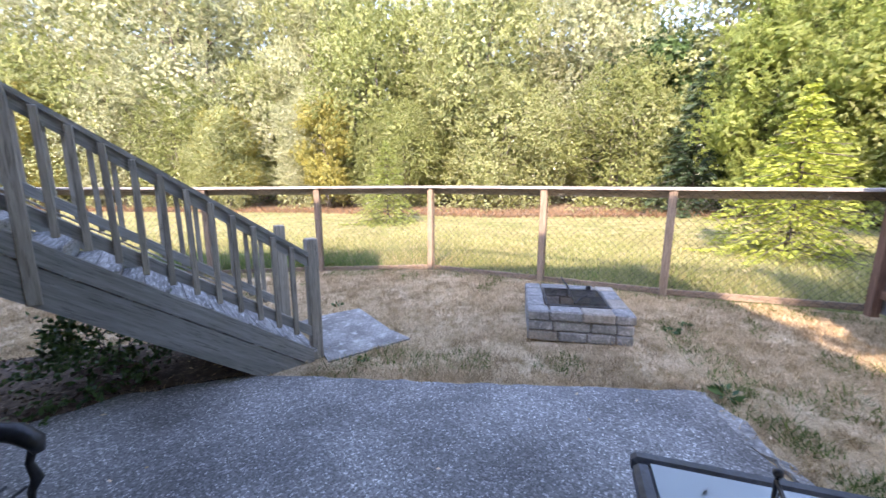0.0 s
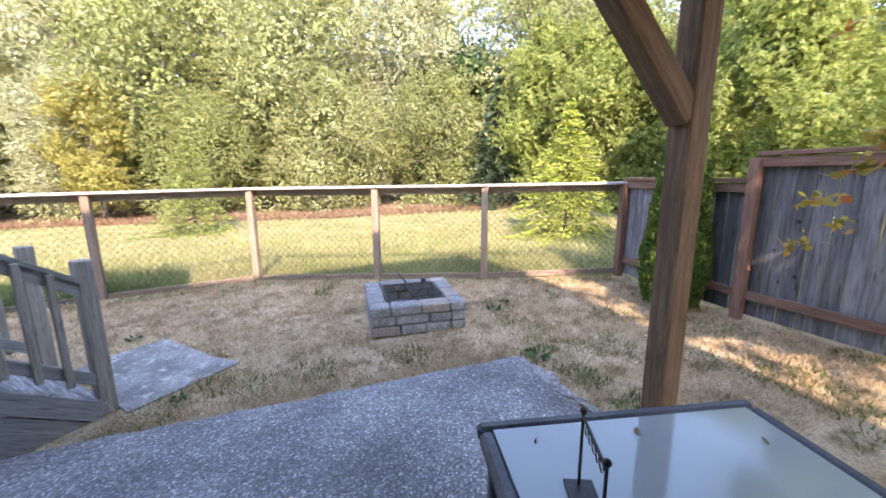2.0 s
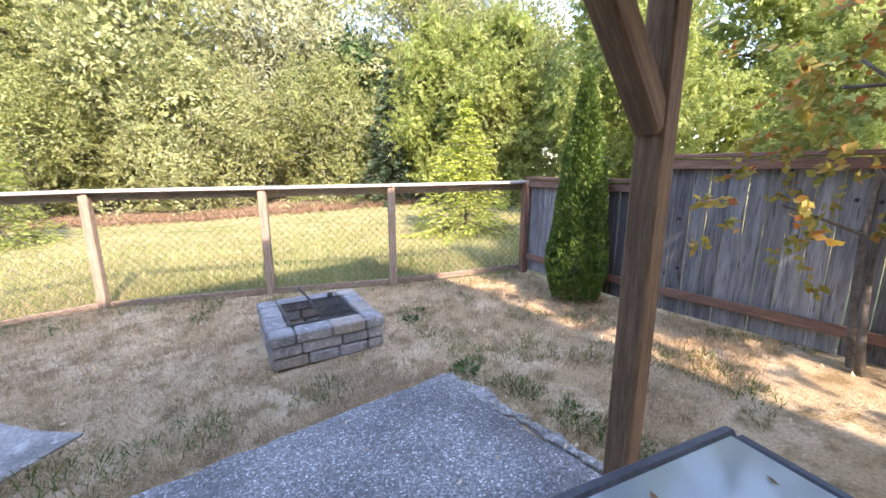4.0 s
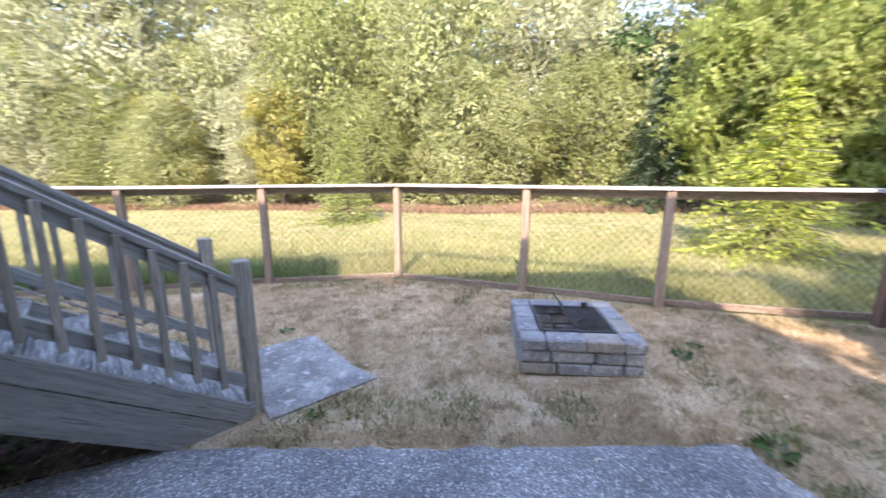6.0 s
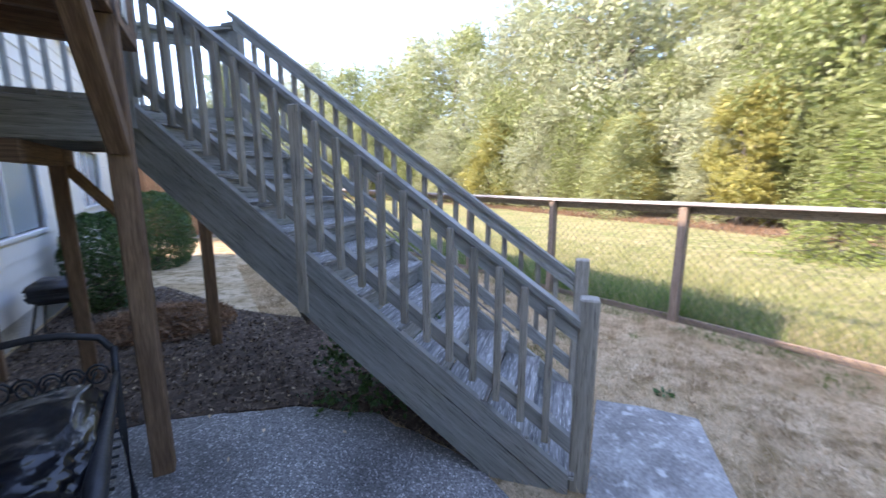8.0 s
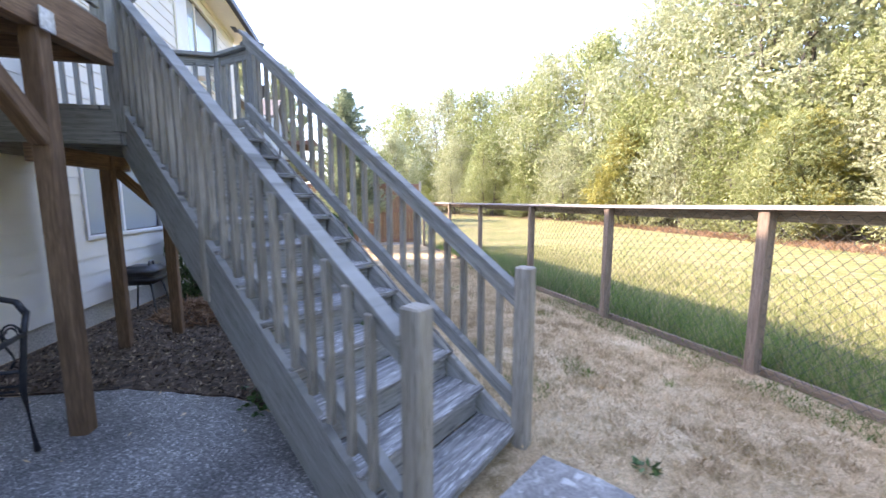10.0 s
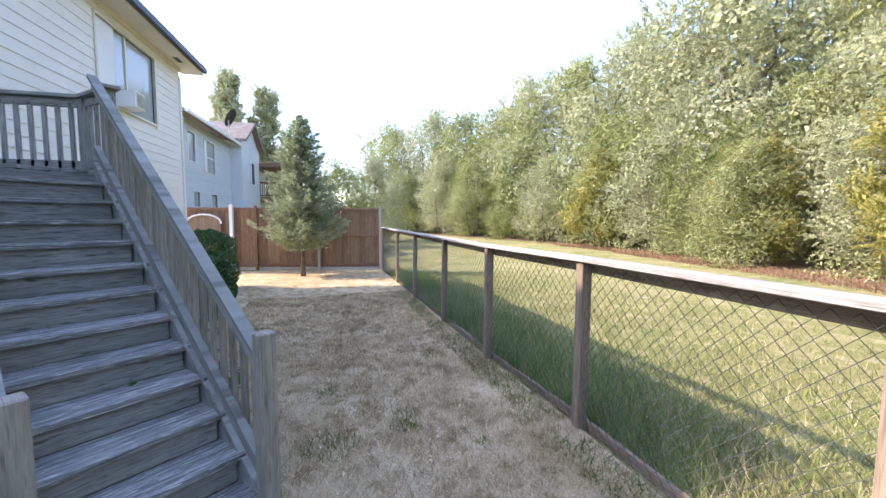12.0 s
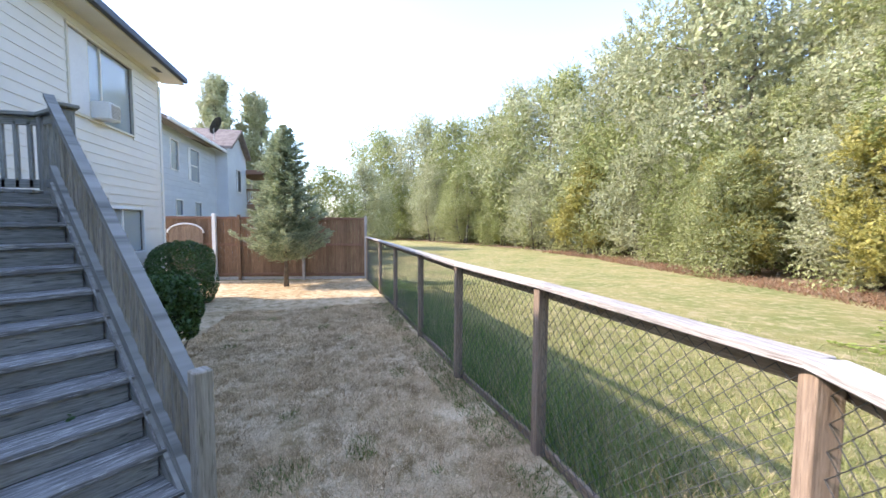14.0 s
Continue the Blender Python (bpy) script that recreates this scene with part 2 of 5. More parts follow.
def zone_mat(name, cols, scales, bump=0.6, fine=90.0, contrast=0.10):
    """Ground cover: three colours in patches of two sizes, with fine relief."""
    m = bpy.data.materials.new(name)
    m.use_nodes = True
    nt = m.node_tree
    b = nt.nodes["Principled BSDF"]
    geo = nt.nodes.new("ShaderNodeNewGeometry")

    def noise_at(sc, det, mid, wide):
        n = nt.nodes.new("ShaderNodeTexNoise")
        n.inputs["Scale"].default_value, n.inputs["Detail"].default_value, n.inputs["Roughness"].default_value = sc, det, 0.65
        nt.links.new(geo.outputs["Position"], n.inputs["Vector"])
        r = nt.nodes.new("ShaderNodeMapRange")
        r.inputs[1].default_value, r.inputs[2].default_value = mid - wide, mid + wide
        nt.links.new(n.outputs[0], r.inputs[0])
        return n, r.outputs[0]
    _, f1 = noise_at(scales[0], 8, 0.5, contrast)
    _, f2 = noise_at(scales[1], 8, 0.56, contrast * 0.8)
    nf, f3 = noise_at(fine, 6, 0.5, 0.25)
    a = nt.nodes.new("ShaderNodeMix")
    a.data_type = 'RGBA'
    a.inputs[6].default_value, a.inputs[7].default_value = (*cols[0], 1), (*cols[1], 1)
    nt.links.new(f1, a.inputs[0])
    c = nt.nodes.new("ShaderNodeMix")
    c.data_type = 'RGBA'
    c.inputs[7].default_value = (*cols[2], 1)
    nt.links.new(a.outputs[2], c.inputs[6])
    nt.links.new(f2, c.inputs[0])
    d = nt.nodes.new("ShaderNodeMix")
    d.data_type, d.blend_type = 'RGBA', 'MULTIPLY'
    d.inputs[0].default_value = 1
    mv = nt.nodes.new("ShaderNodeMapRange")
    mv.inputs[3].default_value, mv.inputs[4].default_value = 0.6, 1.35
    nt.links.new(f3, mv.inputs[0])
    nt.links.new(c.outputs[2], d.inputs[6])
    nt.links.new(mv.outputs[0], d.inputs[7])
    nt.links.new(d.outputs[2], b.inputs["Base Color"])
    b.inputs["Roughness"].default_value, b.inputs["Specular IOR Level"].default_value = 0.95, 0.1
    bp = nt.nodes.new("ShaderNodeBump")
    bp.inputs["Strength"].default_value, bp.inputs["Distance"].default_value = bump, 0.03
    nt.links.new(nf.outputs[0], bp.inputs["Height"])
    nt.links.new(bp.outputs[0], b.inputs["Normal"])
    return m


M_field = zone_mat("meadow_grass", ((0.30, 0.265, 0.115), (0.17, 0.20, 0.062), (0.42, 0.35, 0.20)), (0.5, 4.0), 0.9, 45, 0.12)
M_lawn = zone_mat("parched_lawn", ((0.54, 0.395, 0.235), (0.72, 0.57, 0.38), (0.31, 0.225, 0.115)), (1.6, 5.0), 1.0, 60, 0.09)
M_litter = zone_mat("leaf_litter", ((0.24, 0.16, 0.10), (0.33, 0.245, 0.16), (0.15, 0.10, 0.07)), (0.8, 4.0), 0.8, 60)


def aggregate_mat():
    """Exposed-aggregate concrete: pale pebbles in a grey matrix, with damp and worn areas."""
    m = bpy.data.materials.new("exposed_aggregate_concrete")
    m.use_nodes = True
    nt = m.node_tree
    b = nt.nodes["Principled BSDF"]
    geo = nt.nodes.new("ShaderNodeNewGeometry")
    v = nt.nodes.new("ShaderNodeTexVoronoi")
    v.inputs["Scale"].default_value = 105
    nt.links.new(geo.outputs["Position"], v.inputs["Vector"])
    ramp = nt.nodes.new("ShaderNodeValToRGB")
    cr = ramp.color_ramp
    cr.elements[0].color, cr.elements[1].color = (0.105, 0.103, 0.10, 1), (0.66, 0.645, 0.62, 1)
    for pos, c in ((0.4, 0.185), (0.8, 0.26), (0.94, 0.42)):
        e = cr.elements.new(pos)
        e.color = (c, c * 0.98, c * 0.95, 1)
    sep = nt.nodes.new("ShaderNodeSeparateColor")
    nt.links.new(v.outputs["Color"], sep.inputs[0])
    nt.links.new(sep.outputs[0], ramp.inputs[0])
    n = nt.nodes.new("ShaderNodeTexNoise")
    n.inputs["Scale"].default_value, n.inputs["Detail"].default_value = 1.3, 7
    nt.links.new(geo.outputs["Position"], n.inputs["Vector"])
    mr = nt.nodes.new("ShaderNodeMapRange")
    mr.inputs[1].default_value, mr.inputs[2].default_value, mr.inputs[3].default_value, mr.inputs[4].default_value = 0.32, 0.68, 0.55, 1.4
    nt.links.new(n.outputs[0], mr.inputs[0])
    mx = nt.nodes.new("ShaderNodeMix")
    mx.data_type, mx.blend_type = 'RGBA', 'MULTIPLY'
    mx.inputs[0].default_value = 1
    nt.links.new(ramp.outputs[0], mx.inputs[6])
    nt.links.new(mr.outputs[0], mx.inputs[7])
    nt.links.new(mx.outputs[2], b.inputs["Base Color"])
    b.inputs["Roughness"].default_value = 0.75
    bp = nt.nodes.new("ShaderNodeBump")
    bp.inputs["Strength"].default_value, bp.inputs["Distance"].default_value = 0.5, 0.006
    bp.invert = True
    nt.links.new(v.outputs["Distance"], bp.inputs["Height"])
    nt.links.new(bp.outputs[0], b.inputs["Normal"])
    return m


M_agg = aggregate_mat()


def knots(m, scale, size, colour):
    """Adds dark knots to a plank material."""
    nt = m.node_tree
    b = nt.nodes["Principled BSDF"]
    src = b.inputs["Base Color"].links[0].from_socket
    tc = nt.nodes.new("ShaderNodeTexCoord")
    v = nt.nodes.new("ShaderNodeTexVoronoi")
    v.inputs["Scale"].default_value = scale
    nt.links.new(tc.outputs["UV"], v.inputs["Vector"])
    r = nt.nodes.new("ShaderNodeMapRange")
    r.inputs[1].default_value, r.inputs[2].default_value, r.inputs[3].default_value, r.inputs[4].default_value = size * 0.5, size, 1.0, 0.0
    nt.links.new(v.outputs["Distance"], r.inputs[0])
    mx = nt.nodes.new("ShaderNodeMix")
    mx.data_type = 'RGBA'
    mx.inputs[7].default_value = (*colour, 1)
    nt.links.new(src, mx.inputs[6])
    nt.links.new(r.outputs[0], mx.inputs[0])
    nt.links.new(mx.outputs[2], b.inputs["Base Color"])


knots(M_plank, 4.0, 0.10, (0.035, 0.03, 0.03))
knots(M_grey, 3.2, 0.03, (0.07, 0.06, 0.05))
knots(M_baluster, 2.6, 0.03, (0.08, 0.065, 0.05))
knots(M_fence, 3.0, 0.045, (0.12, 0.08, 0.05))

# ---- builders ----
WORLD = {}
rng = np.random.default_rng(7)


def g(x, y=9.0):
    """Height of the ground, which falls gently towards -x and dips a little between house and fence."""
    return 0.03 * max(-22.0, min(9.0, x)) - 0.06 * math.exp(-((y - 2.4) / 1.3) ** 2)


def thing(name, loc, label, category, group="", kind="", rz=0.0):
    ob = new(name)
    ob.empty_display_size = 0.1
    m = pose(*loc, 0, 0, rz)
    ob.matrix_world = m
    WORLD[ob] = m
    return tagged(ob, label, category, group, kind)


def structure(name, label, category):
    return thing(name, (0, 0, 0), label, category, kind="structure")


def part(name, bm, material, parent=None, label="", smooth=False):
    """Links a bmesh, given in world space, as one mesh under a thing or a part."""
    me = bpy.data.meshes.new(name)
    bm.to_mesh(me)
    bm.free()
    me.materials.append(material)
    ob = new(name, me)
    if smooth:
        me.polygons.foreach_set("use_smooth", [True] * len(me.polygons))
    if parent is not None:
        m = WORLD[parent]
        me.transform(m.inverted())
        ob.parent = parent
        WORLD[ob] = m
    else:
        WORLD[ob] = Matrix()
    if label:
        ob["label"] = label
    return ob


def box(size, m, bevel=0.0, bm=None):
    """A box of size (x, y, z) at the pose m, with UVs in metres whose u runs along its longest side."""
    own = bmesh.new()
    bmesh.ops.create_cube(own, size=1.0)
    bmesh.ops.scale(own, vec=size, verts=own.verts)
    if bevel:
        bmesh.ops.bevel(own, geom=list(own.edges), offset=bevel, segments=1, affect='EDGES')
    uv = own.loops.layers.uv.new("UVMap")
    ax = max(range(3), key=lambda k: size[k])
    o1, o2 = (a, b) = [k for k in range(3) if k != ax]
    off = random.uniform(0, 50)
    for f in own.faces:
        c = o1 if abs(f.normal[o1]) < abs(f.normal[o2]) else o2
        for lp in f.loops:
            lp[uv].uv = (lp.vert.co[ax] + off, lp.vert.co[c] + off + 0.37 * (c == o1))
    own.transform(m)
    if bm is None:
        return own
    me = bpy.data.meshes.new("tmp")
    own.to_mesh(me)
    own.free()
    bm.from_mesh(me)
    bpy.data.meshes.remove(me)
    return bm


def beam(p, q, w, h, bevel=0.004, up=(0, 0, 1), bm=None, lift=0.0):
    """A straight timber from p to q, w wide and h high, its top side towards up."""
    p, q, up = Vector(p), Vector(q), Vector(up)
    x = (q - p).normalized()
    y = up.cross(x)
    if y.length < 1e-4:
        y = Vector((0, 1, 0)).cross(x)
    y.normalize()
    z = x.cross(y)
    m = Matrix((x, y, z)).transposed().to_4x4()
    m.translation = (p + q) / 2 + z * lift
    return box(((q - p).length, w, h), m, bevel, bm)


def post(x, y, z0, z1, w=0.09, rz=0.0, bevel=0.006, bm=None):
    return box((w, w, z1 - z0), pose(x, y, (z0 + z1) / 2, 0, 0, rz), bevel, bm)


def tube(points, r, n=6, bm=None, close=True):
    """A round bar through the points."""
    bm = bm or bmesh.new()
    pts = [Vector(p) for p in points]
    rings = []
    for i, p in enumerate(pts):
        d = (pts[min(i + 1, len(pts) - 1)] - pts[max(i - 1, 0)]).normalized()
        a = d.cross(Vector((0, 0, 1)))
        if a.length < 1e-3:
            a = d.cross(Vector((1, 0, 0)))
        a.normalize()
        b = d.cross(a)
        rr = r[i] if isinstance(r, (list, tuple)) else r
        rings.append([bm.verts.new(p + (a * math.cos(2 * math.pi * k / n) + b * math.sin(2 * math.pi * k / n)) * rr) for k in range(n)])
    for u, v in zip(rings, rings[1:]):
        for k in range(n):
            bm.faces.new((u[k], u[(k + 1) % n], v[(k + 1) % n], v[k]))
    if close:
        bm.faces.new(rings[0][::-1])
        bm.faces.new(rings[-1])
    return bm


def prism(poly, z0, z1, bm=None):
    """An upright prism over a polygon; z0 and z1 may be functions of x and y."""
    bm = bm or bmesh.new()
    f0 = z0 if callable(z0) else (lambda x, y: z0)
    f1 = z1 if callable(z1) else (lambda x, y: z1)
    a = [bm.verts.new((x, y, f0(x, y))) for x, y in poly]
    b = [bm.verts.new((x, y, f1(x, y))) for x, y in poly]
    bm.faces.new(a[::-1])
    bm.faces.new(b)
    for i in range(len(poly)):
        j = (i + 1) % len(poly)
        bm.faces.new((a[i], a[j], b[j], b[i]))
    bmesh.ops.recalc_face_normals(bm, faces=list(bm.faces))
    return bm


def quads_mesh(name, verts):
    """A mesh of loose leaves from an array (n, corners, 3)."""
    n, c = verts.shape[:2]
    me = bpy.data.meshes.new(name)
    me.vertices.add(n * c)
    me.vertices.foreach_set("co", np.ascontiguousarray(verts, dtype=np.float32).ravel())
    me.loops.add(n * c)
    me.loops.foreach_set("vertex_index", np.arange(n * c, dtype=np.int32))
    me.polygons.add(n)
    me.polygons.foreach_set("loop_start", np.arange(0, n * c, c, dtype=np.int32))
    me.polygons.foreach_set("loop_total", np.full(n, c, dtype=np.int32))
    me.update(calc_edges=True)
    return me


def unit(v):
    return v / np.maximum(np.linalg.norm(v, axis=-1, keepdims=True), 1e-6)


def leaves(centres, along, length, width, jitter=0.8, face=None):
    """Pointed leaves at the centres, lying roughly along the given directions and turned to face the light side of their lobe."""
    n = len(centres)
    a = unit(along + rng.normal(0, jitter, (n, 3)))
    turn = rng.normal(0, 1, (n, 3)) if face is None else face + rng.normal(0, 0.4, (n, 3))
    b = unit(np.cross(a, turn))
    l = (length * rng.uniform(0.6, 1.3, n))[:, None]
    w = (width * rng.uniform(0.7, 1.3, n))[:, None]
    return np.stack([centres - a * l * 0.5, centres + b * w * 0.5 - a * l * 0.05, centres + a * l * 0.5, centres - b * w * 0.5 - a * l * 0.05], 1)


def pointed(centres, along, length, width, jitter=0.8, face=None):
    """Narrow three-cornered leaves, as (n, 3, 3), for crowns of very many leaves."""
    q = leaves(centres, along, length, width, jitter, face)
    return np.stack([q[:, 1], q[:, 2], q[:, 3]], 1)


def leaf_part(name, verts, material, parent=None, label=""):
    me = quads_mesh(name, verts)
    me.materials.append(material)
    ob = new(name, me)
    if parent is not None:
        me.transform(WORLD[parent].inverted())
        ob.parent = parent
        WORLD[ob] = WORLD[parent]
    if label:
        ob["label"] = label
    return ob


def blades(xs, ys, zs, height, width, lean):
    """Grass blades rooted at the points."""
    n = len(xs)
    base = np.stack([xs, ys, zs], 1)
    h = height * rng.uniform(0.4, 1.3, n)
    ang = rng.uniform(0, 2 * np.pi, n)
    side = np.stack([np.cos(ang), np.sin(ang), np.zeros(n)], 1) * (width * rng.uniform(0.6, 1.4, n))[:, None]
    tilt = np.stack([rng.normal(0, lean, n), rng.normal(0, lean, n), np.ones(n)], 1)
    top = base + unit(tilt) * h[:, None]
    return np.stack([base - side, base + side, top + side * 0.2, top - side * 0.2], 1)


# ---- ground ----
FENCE = [(4.80, 3.46), (2.98, 4.12), (1.64, 4.80), (0.025, 5.6), (-1.80, 5.555), (-3.57, 5.40), (-5.57, 5.31), (-8.1, 5.19), (-10.7, 5.06), (-14.3, 4.87)]


def fence_y(x):
    """The y of the mesh fence's line at x."""
    xs, ys = [p[0] for p in FENCE][::-1], [p[1] for p in FENCE][::-1]
    return float(np.interp(x, xs, ys))


def woods_y(x):
    """Where the woods begin, at x."""
    return float(np.interp(x, (-75, -62, -48, -35, -23, -7, 2, 9, 14), (0, 9, 17, 21.5, 22.5, 18.0, 14.2, 13.0, 8.0)))


def grid_ground(xs, ys):
    bm = bmesh.new()
    vs = [[bm.verts.new((x, y, g(x, y) - (0.05 if y < 5.0 else 0.0) + (0.02 * noise.noise(Vector((x * 0.5, y * 0.5, 0))) if y > 5.7 else 0.0))) for y in ys] for x in xs]
    for i in range(len(xs) - 1):
        for j in range(len(ys) - 1):
            bm.faces.new((vs[i][j], vs[i + 1][j], vs[i + 1][j + 1], vs[i][j + 1]))
    return bm


gx = [-1500, -400, -150, -80] + [-50 + i for i in range(71)] + [40, 80, 200, 600, 1500]
gy = [-1500, -300, -80, -30, -15, -8, -4, 0, 2, 4, 5] + [5.8 + 0.8 * i for i in range(32)] + [40, 60, 120, 400, 1500]
tagged(part("ground", grid_ground(gx, gy), M_field, smooth=True), "mown meadow of yellow-green late summer grass", "ground", kind="structure")

bm = bmesh.new()
lx = [-15.6 + 0.4 * i for i in range(52)]
for x0, x1 in zip(lx, lx[1:]):
    ys0 = [-6 + (fence_y(x0) + 6) * k / 16 for k in range(17)]
    ys1 = [-6 + (fence_y(x1) + 6) * k / 16 for k in range(17)]
    for k in range(16):
        vs = [bm.verts.new((x, y, g(x, y) - (0.09 if -2.3 < x < 1.9 and y < 1.8 else 0.0) + 0.012 + 0.012 * noise.noise(Vector((x * 1.7, y * 1.7, 3))))) for x, y in ((x0, ys0[k]), (x1, ys1[k]), (x1, ys1[k + 1]), (x0, ys0[k + 1]))]
        bm.faces.new(vs)
bmesh.ops.remove_doubles(bm, verts=bm.verts, dist=0.0005)
tagged(part("lawn", bm, M_lawn, smooth=True), "parched straw-brown backyard lawn with bare patches", "lawn", kind="structure")

bm = bmesh.new()
wx = [-80 + 2.0 * i for i in range(49)]
for x0, x1 in zip(wx, wx[1:]):
    for k in range(8):
        vs = []
        for x, kk in ((x0, k), (x1, k), (x1, k + 1), (x0, k + 1)):
            y = woods_y(x) - 0.5 + 0.9 * noise.noise(Vector((x * 0.35, 9, 0))) + kk * 2.0
            vs.append(bm.verts.new((x, y, g(x) + 0.035 + 0.01 * kk)))
        bm.faces.new(vs)
bmesh.ops.remove_doubles(bm, verts=bm.verts, dist=0.001)
tagged(part("woodland_floor", bm, M_litter, smooth=True), "brown leaf litter under the edge of the woods", "ground", kind="structure")

PATIO = [(2.21, 2.02), (0.9, 2.09), (-0.62, 2.20), (-1.2, 2.21), (-1.95, 1.9), (-2.32, 1.45), (-2.6, 0.6), (-2.75, -2.6), (2.35, -2.6), (2.14, 1.2)]
ragged = []
for (xa, ya), (xb, yb) in zip(PATIO, PATIO[1:] + PATIO[:1]):
    n = max(1, int(math.hypot(xb - xa, yb - ya) / 0.07))
    for k in range(n):
        f = k / n
        px, py = xa + (xb - xa) * f, ya + (yb - ya) * f
        ragged.append((px + 0.035 * noise.noise(Vector((px * 6, py * 6, 1))), py + 0.035 * noise.noise(Vector((px * 6, py * 6, 9)))))
patio = part("patio", prism(ragged, lambda x, y: g(x, y) - 0.12, lambda x, y: g(x, y) + 0.035), M_agg)
tagged(patio, "grey exposed-aggregate concrete patio with worn pale edges", "patio", kind="structure")
rim = []
for side, sgn in ((2.17, 1), (2.25, -1)):
    for k in range(130)[::sgn]:
        f = k / 129
        n1, n2 = noise.noise(Vector((f * 9, side * 20, 0))), noise.noise(Vector((f * 34, side * 30, 2)))
        rim.append((side + 0.05 * n1 + 0.03 * n2 - 0.02 * f, 2.0 - 2.2 * f))
tagged(part("patio_border", prism(rim, lambda x, y: g(x, y) - 0.03, lambda x, y: g(x, y) + 0.038), M_border), "rough pale concrete spill along the patio's edge", "border", kind="structure")
MULCH = [(-0.98, 2.33), (-1.2, 2.235), (-1.965, 1.93), (-2.35, 1.47), (-2.62, 0.6), (-2.75, -0.75), (-7.2, -0.75), (-7.4, 0.3), (-5.2, 1.3), (-4.2, 2.2), (-2.9, 2.75), (-1.5, 2.95)]
tagged(part("mulch_bed", prism(MULCH, lambda x, y: g(x, y) - 0.05, lambda x, y: g(x, y) + 0.03), M_mulch), "dark bark mulch bed beneath the wooden stairs", "mulch bed", kind="structure")
SLAB = [(-1.2, 3.37), (-0.95, 3.56), (-0.66, 3.72), (-0.2, 3.16), (0.05, 2.93), (-0.25, 2.72), (-0.59, 2.47)]
tagged(part("stepping_slab", prism(SLAB, lambda x, y: g(x, y) - 0.05, lambda x, y: g(x, y) + 0.028), M_slab), "pale rough concrete landing slab at the stair foot", "slab")


# ---- mesh fence along the meadow ----
def chain_link(a, b, z0, pitch=0.046):
    """Woven wire: upright zigzag pickets, each hooked to the next."""
    a, b = Vector((*a, 0)), Vector((*b, 0))
    d = b - a
    n = max(2, int(d.length / pitch))
    rows = int(1.27 / pitch)
    u = d.normalized()
    nrm = Vector((-u.y, u.x, 0))
    verts, faces = [], []
    r = 0.0028
    tri = [(math.cos(k * 2.094), math.sin(k * 2.094)) for k in range(3)]
    for i in range(n):
        last = None
        for k in range(rows + 1):
            s = (i + (k + i) % 2) * d.length / n
            base = a + u * s
            base.z = g(base.x) + z0 + k * (rail_z(base.x) - 0.06 - g(base.x) - z0) / rows
            sgn = 1 if (k + i) % 2 else -1
            base += nrm * 0.003 * sgn
            ring = [base + u * (c * r) + nrm * (q * r) for c, q in tri]
            idx = len(verts)
            verts += [tuple(v) for v in ring]
            if last is not None:
                for m in range(3):
                    faces.append((last + m, last + (m + 1) % 3, idx + (m + 1) % 3, idx + m))
            last = idx
    me = bpy.data.meshes.new("wire_mesh")
    me.from_pydata(verts, [], faces)
    me.materials.append(M_wire)
    return new("wire_mesh", me)


fence = thing("chain_link_fence", (0, 5.6, 0), "wood-framed chain-link fence with weathered top rail beside the meadow", "fence")


def rail_z(x):
    """Height of the top of the cap board, nearly level along the fence."""
    return 1.365 + 0.011 * max(-4.0, min(5.0, x)) - 0.003 * max(0.0, -4.0 - x)


for i, (x, y) in enumerate(FENCE):
    if i == 0:
        continue
    rz = 0 if i > 3 else -26
    part("post", post(x, y, g(x) - 0.2, rail_z(x) - 0.035, 0.089, rz), M_fence, fence)
for (x0, y0), (x1, y1) in zip(FENCE, FENCE[1:]):
    p0, p1 = Vector((x0, y0, rail_z(x0))), Vector((x1, y1, rail_z(x1)))
    off = Vector((-(p1 - p0).y, (p1 - p0).x, 0)).normalized()
    part("cap_rail", beam(p0 + Vector((0, 0, -0.017)), p1 + Vector((0, 0, -0.017)), 0.135, 0.036), M_cap, fence, "silvered flat cap board")
    part("top_rail", beam(p0 + Vector((0, 0, -0.082)) - off * 0.066, p1 + Vector((0, 0, -0.082)) - off * 0.066, 0.036, 0.089), M_rail, fence)
    k0, k1 = Vector((x0, y0, g(x0) + 0.04)), Vector((x1, y1, g(x1) + 0.035))
    part("kickboard", beam(k0 - off * 0.06, k1 - off * 0.06, 0.036, 0.075), M_fence, fence, "weathered board along the ground")
    w = chain_link((x0, y0), (x1, y1), 0.03)
    w.data.transform(WORLD[fence].inverted())
    w.parent = fence
    tagged(w, "dark woven chain-link wire")

